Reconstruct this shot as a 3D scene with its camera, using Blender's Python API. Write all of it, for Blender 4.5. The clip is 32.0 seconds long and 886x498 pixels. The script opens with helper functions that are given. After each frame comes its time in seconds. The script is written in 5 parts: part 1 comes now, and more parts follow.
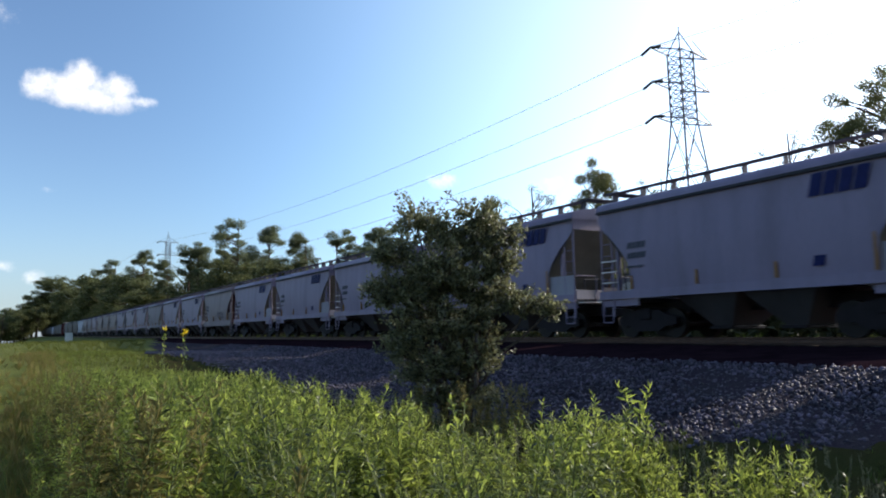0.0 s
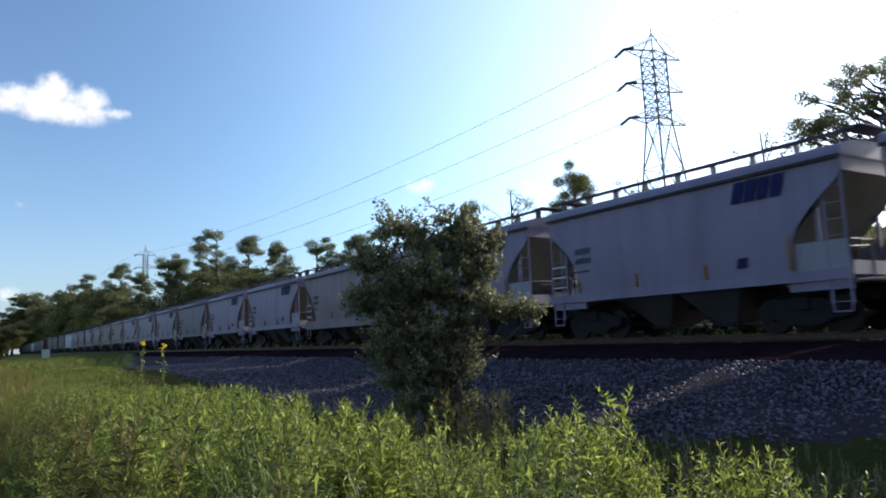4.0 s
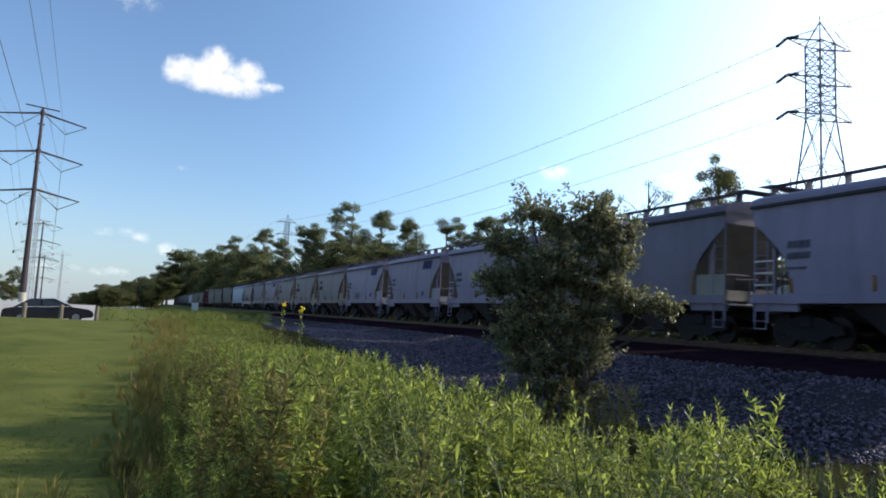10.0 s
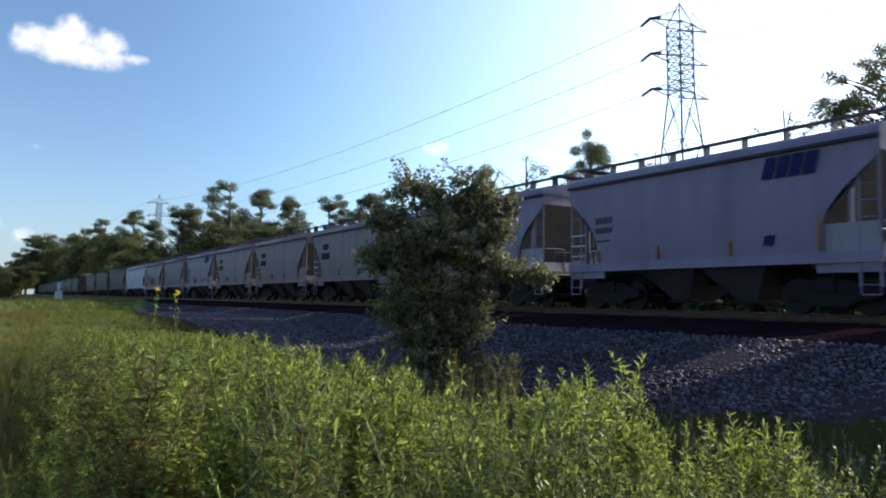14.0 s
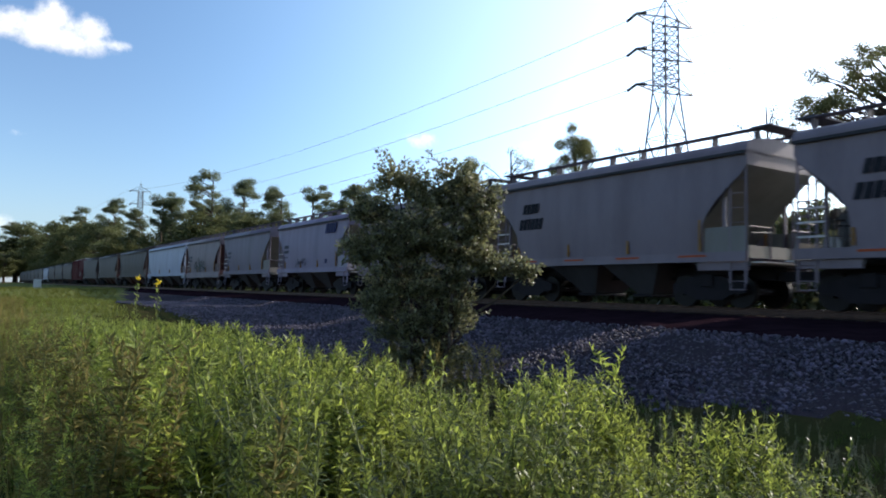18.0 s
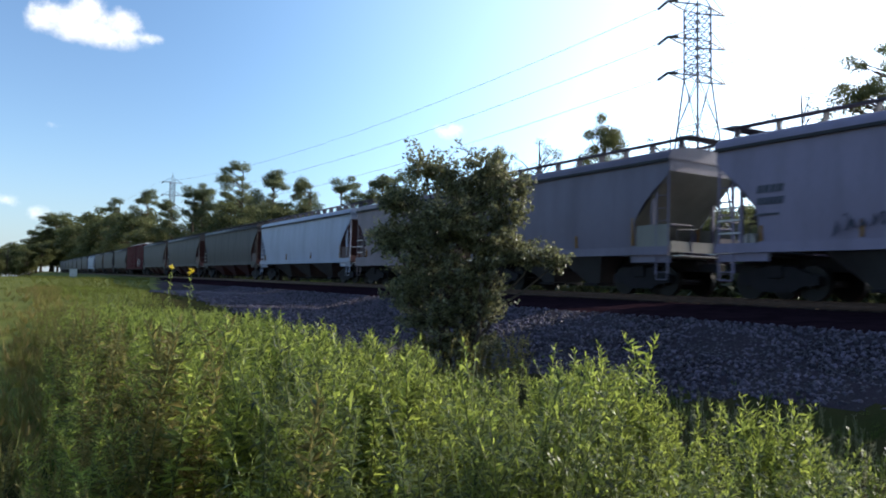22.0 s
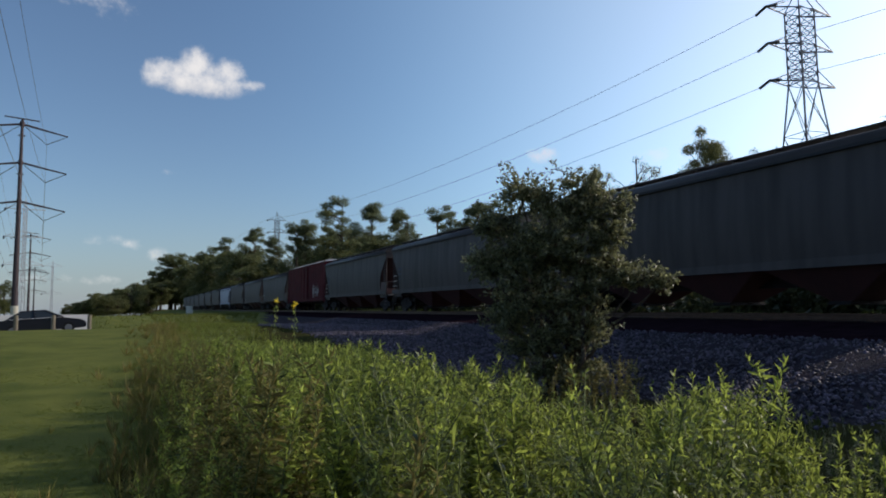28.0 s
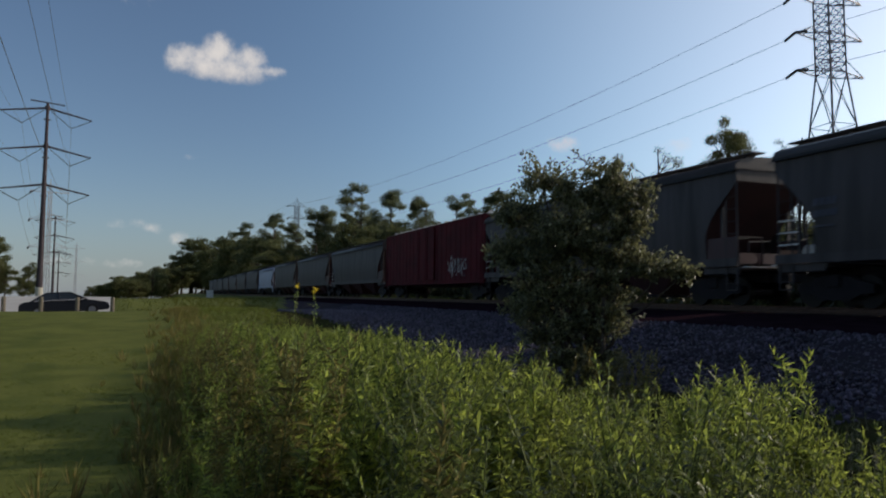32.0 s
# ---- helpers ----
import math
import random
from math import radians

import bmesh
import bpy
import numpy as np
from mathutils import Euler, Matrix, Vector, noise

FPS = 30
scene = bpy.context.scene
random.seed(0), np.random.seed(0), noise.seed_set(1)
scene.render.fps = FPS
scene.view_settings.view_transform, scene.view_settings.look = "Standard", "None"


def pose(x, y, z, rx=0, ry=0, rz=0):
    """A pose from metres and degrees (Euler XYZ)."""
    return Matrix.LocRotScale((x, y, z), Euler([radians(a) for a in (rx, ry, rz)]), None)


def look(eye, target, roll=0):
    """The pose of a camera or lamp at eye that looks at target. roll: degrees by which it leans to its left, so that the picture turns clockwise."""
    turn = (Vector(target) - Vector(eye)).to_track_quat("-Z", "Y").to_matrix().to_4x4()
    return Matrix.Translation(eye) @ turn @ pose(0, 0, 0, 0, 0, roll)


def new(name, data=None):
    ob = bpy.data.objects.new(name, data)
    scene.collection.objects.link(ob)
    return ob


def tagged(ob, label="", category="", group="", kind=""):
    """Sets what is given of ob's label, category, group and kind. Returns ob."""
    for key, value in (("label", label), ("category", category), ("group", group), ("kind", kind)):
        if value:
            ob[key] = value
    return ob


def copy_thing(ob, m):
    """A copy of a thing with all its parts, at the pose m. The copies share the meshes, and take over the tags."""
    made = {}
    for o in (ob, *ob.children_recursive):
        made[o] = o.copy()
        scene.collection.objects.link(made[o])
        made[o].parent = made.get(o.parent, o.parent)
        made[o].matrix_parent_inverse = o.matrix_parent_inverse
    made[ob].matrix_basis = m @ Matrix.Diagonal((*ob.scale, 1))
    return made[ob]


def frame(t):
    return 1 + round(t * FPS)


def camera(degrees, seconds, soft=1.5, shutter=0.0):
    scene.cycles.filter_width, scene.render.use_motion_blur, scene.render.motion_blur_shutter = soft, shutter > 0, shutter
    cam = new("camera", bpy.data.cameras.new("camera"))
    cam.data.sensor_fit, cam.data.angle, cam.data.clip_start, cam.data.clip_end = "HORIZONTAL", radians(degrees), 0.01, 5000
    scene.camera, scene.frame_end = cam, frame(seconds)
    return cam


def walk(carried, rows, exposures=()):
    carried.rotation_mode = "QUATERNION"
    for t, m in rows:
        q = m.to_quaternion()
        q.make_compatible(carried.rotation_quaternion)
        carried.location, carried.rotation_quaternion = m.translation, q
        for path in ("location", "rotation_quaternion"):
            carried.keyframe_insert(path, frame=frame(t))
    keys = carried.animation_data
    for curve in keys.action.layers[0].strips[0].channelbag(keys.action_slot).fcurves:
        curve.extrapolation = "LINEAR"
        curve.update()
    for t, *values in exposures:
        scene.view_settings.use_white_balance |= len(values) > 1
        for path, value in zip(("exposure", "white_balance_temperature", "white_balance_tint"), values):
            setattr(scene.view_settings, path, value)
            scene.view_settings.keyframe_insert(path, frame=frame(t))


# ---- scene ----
cam = camera(63.44, 32.0, 1.85, 0.4)
EYE, TURN = 1.6, -32.18
ROWS = [
    (0.0, 0.002, -0.001, 0.000, 0.15, 7.23, 1.16),
    (0.5, 0.002, -0.005, -0.004, 0.35, 6.72, 1.73),
    (1.0, 0.016, -0.005, 0.004, -1.08, 6.77, 2.39),
    (1.5, 0.013, 0.014, 0.000, -1.00, 6.32, 3.41),
    (2.0, 0.014, 0.024, 0.003, -0.60, 6.72, 3.91),
    (2.5, 0.016, 0.018, 0.008, -0.73, 7.76, 3.62),
    (3.0, 0.019, 0.013, 0.012, -1.54, 7.46, 3.08),
    (3.5, 0.021, 0.006, 0.021, -1.16, 7.56, 2.95),
    (5.5, -0.009, 0.005, 0.027, -1.59, 7.67, 2.46),
    (6.0, -0.032, 0.005, 0.018, -0.94, 7.25, 1.62),
    (6.5, -0.039, 0.022, 0.012, -0.37, 7.93, 0.81),
    (7.0, -0.052, -0.001, 0.007, 0.65, 6.47, -0.33),
    (7.5, -0.044, 0.003, 0.002, -0.04, 6.35, -1.16),
    (8.0, -0.033, -0.004, 0.005, -0.40, 7.32, -1.32),
    (8.5, -0.054, -0.004, -0.007, 3.05, 6.00, -1.15),
    (9.0, -0.079, 0.023, -0.003, 6.94, 7.46, -1.55),
    (9.5, -0.083, 0.016, 0.005, 8.24, 6.73, -2.60),
    (10.0, -0.083, 0.007, 0.004, 8.41, 6.31, -2.70),
    (10.5, -0.087, 0.013, 0.006, 8.21, 6.91, -2.77),
    (11.0, -0.077, 0.019, 0.006, 7.78, 6.63, -3.00),
    (11.5, -0.075, 0.026, 0.007, 7.73, 6.34, -2.79),
    (12.0, -0.073, 0.007, 0.006, 7.19, 6.62, -2.76),
    (12.5, -0.067, -0.012, 0.005, 5.54, 5.50, -2.34),
    (13.0, -0.061, -0.008, -0.001, 4.23, 5.00, -1.95),
    (13.5, -0.052, -0.012, -0.003, 1.74, 5.05, -0.93),
    (14.0, -0.042, -0.007, -0.004, -0.65, 4.66, -0.23),
    (14.5, -0.041, -0.046, 0.000, -2.30, 4.67, -0.25),
    (15.0, -0.043, -0.057, -0.004, -2.05, 4.23, -0.66),
    (15.5, -0.057, -0.068, 0.001, -1.44, 4.64, -0.88),
    (17.5, -0.043, -0.031, -0.005, -1.78, 4.35, -0.33),
    (18.0, -0.036, -0.013, -0.010, -1.98, 4.06, -0.79),
    (18.5, -0.046, -0.024, -0.001, -2.70, 5.09, -0.66),
    (19.0, -0.059, -0.019, -0.000, -2.26, 5.15, -0.53),
    (19.5, -0.082, -0.047, 0.004, 0.30, 5.45, -0.31),
    (20.0, -0.089, -0.049, -0.002, -1.04, 5.78, -0.10),
    (20.5, -0.094, -0.046, -0.001, -1.46, 7.08, 0.37),
    (21.0, -0.080, -0.021, -0.012, -2.41, 4.96, -1.80),
    (21.5, -0.053, -0.024, -0.022, -0.38, 4.64, -1.15),
    (22.0, -0.059, -0.016, -0.031, 0.21, 3.30, -1.05),
    (22.5, -0.081, -0.007, -0.043, 2.24, 2.84, 0.01),
    (23.0, -0.073, 0.001, -0.042, 0.68, 3.03, 0.93),
    (23.5, -0.052, -0.008, -0.036, -0.52, 3.40, 0.66),
    (24.0, -0.039, 0.003, -0.034, -0.56, 2.93, 1.12),
    (24.5, -0.047, -0.004, -0.034, 2.21, 2.25, 1.96),
    (25.0, -0.051, 0.030, -0.033, 3.43, 2.18, 0.91),
    (25.5, -0.060, 0.045, -0.027, 3.90, 2.83, 0.30),
    (27.5, -0.077, 0.134, -0.039, 6.75, 5.23, 0.51),
    (28.0, -0.077, 0.147, -0.037, 8.11, 5.41, 0.72),
    (28.5, -0.075, 0.136, -0.038, 9.15, 5.59, 0.79),
    (29.0, -0.069, 0.124, -0.035, 10.96, 6.58, 0.55),
    (29.5, -0.071, 0.142, -0.040, 9.80, 5.85, 0.19),
    (30.0, -0.071, 0.141, -0.037, 9.83, 6.49, -0.12),
    (30.5, -0.079, 0.124, -0.038, 7.91, 7.27, -0.52),
    (31.0, -0.079, 0.134, -0.040, 7.94, 6.59, -0.78),
    (31.5, -0.086, 0.138, -0.033, 8.43, 6.72, -0.68),
    (32.0, -0.105, 0.133, -0.038, 9.52, 4.46, -0.20),
]
# seconds, stops, kelvin, tint
EXPOSURES = [(0.0, 0.0, 6500, 13), (15.0, 0.0, 6500, 13), (18.0, 0.08, 6500, 13), (20.0, 0.1, 6500, 13), (22.0, 0.15, 6450, 12), (23.0, 0.05, 6350, 12), (24.0, -0.2, 6200, 12), (25.0, -0.35, 6200, 12), (25.5, -0.4, 6250, 12), (27.5, -0.62, 6600, 13), (28.0, -0.68, 6600, 13), (30.0, -0.93, 6800, 14), (32.0, -1.0, 6900, 14)]
walk(cam, [(t, pose(0, 0, EYE, 0, 0, TURN) @ pose(x, y, z, 90 + pitch, roll, yaw)) for t, x, y, z, yaw, pitch, roll in ROWS], EXPOSURES)

# ---- sky, sun ----
SUN_AZ, SUN_EL = 97.5, 26.0          # degrees clockwise from the track's far end (+y), and above the horizon

HAZE, SKY_TINT = (18.5, 2.45), (1.12, 1.31, 1.47)
HAZE_RGB = ((3.1, 19.0), (2.5, 18.0), (2.2, 18.0))     # falloff and peak of red, green and blue towards the sun


def build_sky():
    world = bpy.data.worlds.new("sky")
    scene.world = world
    world.use_nodes = True
    nt = world.node_tree
    bg = nt.nodes["Background"]
    sky = nt.nodes.new("ShaderNodeTexSky")
    sky.sky_type = "NISHITA"
    sky.sun_disc = False
    sky.sun_elevation, sky.sun_rotation = radians(SUN_EL), radians(SUN_AZ)
    sky.air_density, sky.dust_density, sky.ozone_density = 1.0, 0.8, 1.5
    N, Lk = nt.nodes, nt.links

    def calc(op, x, y=None, z=None):
        n = N.new("ShaderNodeMath")
        n.operation = op
        for i, v in enumerate((x, y, z)):
            if v is None:
                continue
            if isinstance(v, (int, float)):
                n.inputs[i].default_value = v
            else:
                Lk.new(v, n.inputs[i])
        return n.outputs[0]
    tc = N.new("ShaderNodeTexCoord")
    sep = N.new("ShaderNodeSeparateXYZ")
    Lk.new(tc.outputs["Generated"], sep.inputs[0])
    az = calc("MULTIPLY", calc("ARCTAN2", sep.outputs[0], sep.outputs[1]), 57.2958)
    el = calc("MULTIPLY", calc("ARCSINE", sep.outputs[2]), 57.2958)
    # lobes of the fair-weather clouds: azimuth, elevation, half width, half height, weight
    big = [(5.3, 17.7, 4.3, 0.95, 1.15), (2.9, 18.3, 1.9, 1.25, 1.1), (4.8, 18.9, 1.5, 1.4, 1.2), (7.2, 18.6, 1.5, 1.2, 1.1), (6.0, 18.3, 2.0, 1.2, 1.1), (8.8, 17.8, 1.5, 0.5, 0.9), (2.0, 17.8, 1.4, 0.8, 1.0)]
    small = [(-1.4, 5.9, 1.7, 0.7, 0.45), (0.6, 5.6, 1.2, 0.6, 0.42), (2.3, 4.9, 1.0, 0.7, 0.5), (-3.5, 3.0, 5.0, 0.6, 0.35), (-2.0, 22.5, 5.0, 1.6, 0.22), (3.4, 11.0, 1.8, 0.5, 0.12), (32.3, 12.6, 1.8, 0.8, 0.6), (41.0, 12.0, 1.5, 0.8, 0.5)]
    n1 = N.new("ShaderNodeTexNoise")
    n1.inputs["Scale"].default_value, n1.inputs["Detail"].default_value, n1.inputs["Roughness"].default_value = 34, 7, 0.62
    Lk.new(tc.outputs["Generated"], n1.inputs[0])
    best = None
    for a0, e0, ra, re, w in big + small:
        u = calc("DIVIDE", calc("SUBTRACT", az, a0), ra)
        v = calc("DIVIDE", calc("SUBTRACT", el, e0), re)
        d = calc("SUBTRACT", w, calc("ADD", calc("MULTIPLY", u, u), calc("MULTIPLY", v, v)))
        best = d if best is None else calc("SMOOTH_MAX", best, d, 0.25)
    field = calc("ADD", best, calc("MULTIPLY", calc("SUBTRACT", n1.outputs[0], 0.5), 2.6))
    mr = N.new("ShaderNodeMapRange")
    mr.interpolation_type = "SMOOTHSTEP"
    mr.inputs[1].default_value, mr.inputs[2].default_value, mr.inputs[4].default_value = -0.1, 1.5, 0.97
    Lk.new(field, mr.inputs[0])
    shade = N.new("ShaderNodeMapRange")
    shade.inputs[1].default_value, shade.inputs[2].default_value = 16.9, 18.6
    Lk.new(calc("ADD", el, calc("MULTIPLY", n1.outputs[0], 1.2)), shade.inputs[0])
    cloud = N.new("ShaderNodeMix")
    cloud.data_type = "RGBA"
    cloud.inputs[6].default_value, cloud.inputs[7].default_value = (5.4, 6.0, 7.0, 1), (10.5, 10.5, 10.4, 1)
    Lk.new(calc("MAXIMUM", shade.outputs[0], calc("LESS_THAN", el, 14.5)), cloud.inputs[0])
    # hazy brightness round the sun
    a, e = radians(SUN_AZ), radians(SUN_EL)
    dot = N.new("ShaderNodeVectorMath")
    dot.operation = "DOT_PRODUCT"
    dot.inputs[1].default_value = (math.sin(a) * math.cos(e), math.cos(a) * math.cos(e), math.sin(e))
    Lk.new(tc.outputs["Generated"], dot.inputs[0])
    toward = calc("MAXIMUM", dot.outputs["Value"], 0.0)
    glow = calc("MULTIPLY", calc("POWER", toward, HAZE[1]), HAZE[0])
    thick = calc("POWER", 2.0, calc("DIVIDE", calc("SUBTRACT", 14.0, calc("MAXIMUM", el, 0.0)), 22.0))     # thicker near the ground
    haze = N.new("ShaderNodeCombineXYZ")
    for i, (fall, peak) in enumerate(HAZE_RGB):
        Lk.new(calc("MINIMUM", calc("MULTIPLY", calc("MULTIPLY", calc("POWER", toward, fall), peak), thick), 12.5), haze.inputs[i])
    tint = N.new("ShaderNodeVectorMath")
    tint.operation = "MULTIPLY"
    tint.inputs[1].default_value = SKY_TINT
    Lk.new(sky.outputs[0], tint.inputs[0])
    total = N.new("ShaderNodeVectorMath")
    Lk.new(tint.outputs[0], total.inputs[0]), Lk.new(haze.outputs[0], total.inputs[1])
    mix = N.new("ShaderNodeMix")
    mix.data_type = "RGBA"
    low = calc("POWER", calc("MAXIMUM", calc("SUBTRACT", 1.0, calc("DIVIDE", calc("MAXIMUM", el, 0.0), 11.0)), 0.0), 2.0)
    air = N.new("ShaderNodeMix")
    air.data_type = "RGBA"
    air.inputs[7].default_value = (3.6, 4.3, 5.3, 1)
    Lk.new(calc("MULTIPLY", calc("MULTIPLY", low, 0.8), calc("SUBTRACT", 1.0, calc("MINIMUM", calc("MULTIPLY", glow, 0.25), 1.0))), air.inputs[0]), Lk.new(total.outputs[0], air.inputs[6])
    Lk.new(mr.outputs[0], mix.inputs[0]), Lk.new(air.outputs[2], mix.inputs[6]), Lk.new(cloud.outputs[2], mix.inputs[7])
    Lk.new(mix.outputs[2], bg.inputs[0])
    bg.inputs[1].default_value = 0.13
    lamp = bpy.data.lights.new("sun", "SUN")
    lamp.energy, lamp.angle, lamp.color = 5.0, radians(0.55), (1.0, 0.93, 0.82)
    ob = new("sun", lamp)
    a, e = radians(SUN_AZ), radians(SUN_EL)
    d = Vector((math.sin(a) * math.cos(e), math.cos(a) * math.cos(e), math.sin(e)))
    ob.matrix_world = look(d * 300, (0, 0, 0))


build_sky()


# ---- materials ----
def material(name, base, rough=0.7, metal=0.0, by_island=0.0, scale=6.0, vary=0.25, fine=60.0, bump=0.2, spec=0.4, second=None, stretch=(1, 1, 1), sub=0.0, by_object=0.0, bump_dist=0.01):
    m = bpy.data.materials.new(name)
    m.use_nodes = True
    nt = m.node_tree
    N, Lk = nt.nodes, nt.links
    b = N["Principled BSDF"]
    tc = N.new("ShaderNodeTexCoord")
    mp = N.new("ShaderNodeMapping")
    mp.inputs["Scale"].default_value = stretch
    Lk.new(tc.outputs["Object"], mp.inputs[0])
    n1 = N.new("ShaderNodeTexNoise")
    n1.inputs["Scale"].default_value, n1.inputs["Detail"].default_value = scale, 6
    n2 = N.new("ShaderNodeTexNoise")
    n2.inputs["Scale"].default_value, n2.inputs["Detail"].default_value = fine, 3
    Lk.new(mp.outputs[0], n1.inputs[0]), Lk.new(mp.outputs[0], n2.inputs[0])
    mix = N.new("ShaderNodeMix")
    mix.data_type = "RGBA"
    mix.inputs[6].default_value = (*base, 1)
    mix.inputs[7].default_value = (*(second or [c * (1 - vary) for c in base]), 1)
    ramp = N.new("ShaderNodeMapRange")
    ramp.inputs[1].default_value, ramp.inputs[2].default_value = 0.4, 0.7
    Lk.new(n1.outputs[0], ramp.inputs[0]), Lk.new(ramp.outputs[0], mix.inputs[0])
    hsv = N.new("ShaderNodeHueSaturation")
    Lk.new(mix.outputs[2], hsv.inputs["Color"])
    mr = N.new("ShaderNodeMapRange")
    mr.inputs[3].default_value, mr.inputs[4].default_value = 1 - vary, 1 + vary
    Lk.new(n2.outputs[0], mr.inputs[0])
    if by_island:
        gi = N.new("ShaderNodeNewGeometry")
        mi = N.new("ShaderNodeMapRange")
        mi.inputs[3].default_value, mi.inputs[4].default_value = 1 - by_island, 1 + by_island
        Lk.new(gi.outputs["Random Per Island"], mi.inputs[0])
        mu = N.new("ShaderNodeMath")
        mu.operation = "MULTIPLY"
        Lk.new(mr.outputs[0], mu.inputs[0]), Lk.new(mi.outputs[0], mu.inputs[1]), Lk.new(mu.outputs[0], hsv.inputs["Value"])
    elif by_object:
        oi = N.new("ShaderNodeObjectInfo")
        mo = N.new("ShaderNodeMapRange")
        mo.inputs[3].default_value, mo.inputs[4].default_value = 1 - by_object, 1 + by_object
        Lk.new(oi.outputs["Random"], mo.inputs[0])
        mu = N.new("ShaderNodeMath")
        mu.operation = "MULTIPLY"
        Lk.new(mr.outputs[0], mu.inputs[0]), Lk.new(mo.outputs[0], mu.inputs[1]), Lk.new(mu.outputs[0], hsv.inputs["Value"])
    else:
        Lk.new(mr.outputs[0], hsv.inputs["Value"])
    Lk.new(hsv.outputs[0], b.inputs["Base Color"])
    b.inputs["Roughness"].default_value, b.inputs["Metallic"].default_value = rough, metal
    b.inputs["Specular IOR Level"].default_value = spec if rough < 0.85 else 0.05 if rough < 0.93 else 0.0
    if bump:
        bp = N.new("ShaderNodeBump")
        bp.inputs["Strength"].default_value, bp.inputs["Distance"].default_value = bump, bump_dist
        Lk.new(n2.outputs[0], bp.inputs["Height"]), Lk.new(bp.outputs[0], b.inputs["Normal"])
    return m


def leaf_material(name, base, second, through_light=0.45, gloss=0.3, lift=1.7):
    """Leaves: diffuse and gloss on top, light let through, coloured apart from leaf to leaf."""
    m = bpy.data.materials.new(name)
    m.use_nodes = True
    nt = m.node_tree
    N, Lk = nt.nodes, nt.links
    b, out = N["Principled BSDF"], N["Material Output"]
    geo = N.new("ShaderNodeNewGeometry")
    tc = N.new("ShaderNodeTexCoord")
    n1 = N.new("ShaderNodeTexNoise")
    n1.inputs["Scale"].default_value = 1.3
    Lk.new(tc.outputs["Object"], n1.inputs[0])
    add = N.new("ShaderNodeMath")
    add.operation = "MULTIPLY_ADD"
    add.inputs[1].default_value, add.inputs[2].default_value = 1.1, -0.4
    Lk.new(geo.outputs["Random Per Island"], add.inputs[0])
    add2 = N.new("ShaderNodeMath")
    add2.operation = "MULTIPLY_ADD"
    add2.inputs[1].default_value = 0.8
    Lk.new(n1.outputs[0], add2.inputs[0]), Lk.new(add.outputs[0], add2.inputs[2])
    oi = N.new("ShaderNodeObjectInfo")
    add3 = N.new("ShaderNodeMath")
    add3.operation = "MULTIPLY_ADD"
    add3.inputs[1].default_value = 0.5
    shift = N.new("ShaderNodeMath")
    shift.inputs[1].default_value = -0.25
    Lk.new(oi.outputs["Random"], add3.inputs[0]), Lk.new(add2.outputs[0], shift.inputs[0]), Lk.new(shift.outputs[0], add3.inputs[2])
    mix = N.new("ShaderNodeMix")
    mix.data_type = "RGBA"
    mix.inputs[6].default_value, mix.inputs[7].default_value = (*base, 1), (*second, 1)
    Lk.new(add3.outputs[0], mix.inputs[0])
    Lk.new(mix.outputs[2], b.inputs["Base Color"])
    b.inputs["Roughness"].default_value = 0.42
    b.inputs["Specular IOR Level"].default_value = gloss
    tr = N.new("ShaderNodeBsdfTranslucent")
    hs = N.new("ShaderNodeHueSaturation")
    hs.inputs["Saturation"].default_value, hs.inputs["Value"].default_value = 1.0, lift
    Lk.new(mix.outputs[2], hs.inputs["Color"]), Lk.new(hs.outputs[0], tr.inputs["Color"])
    ms = N.new("ShaderNodeMixShader")
    ms.inputs[0].default_value = through_light
    Lk.new(b.outputs[0], ms.inputs[1]), Lk.new(tr.outputs[0], ms.inputs[2]), Lk.new(ms.outputs[0], out.inputs[0])
    return m


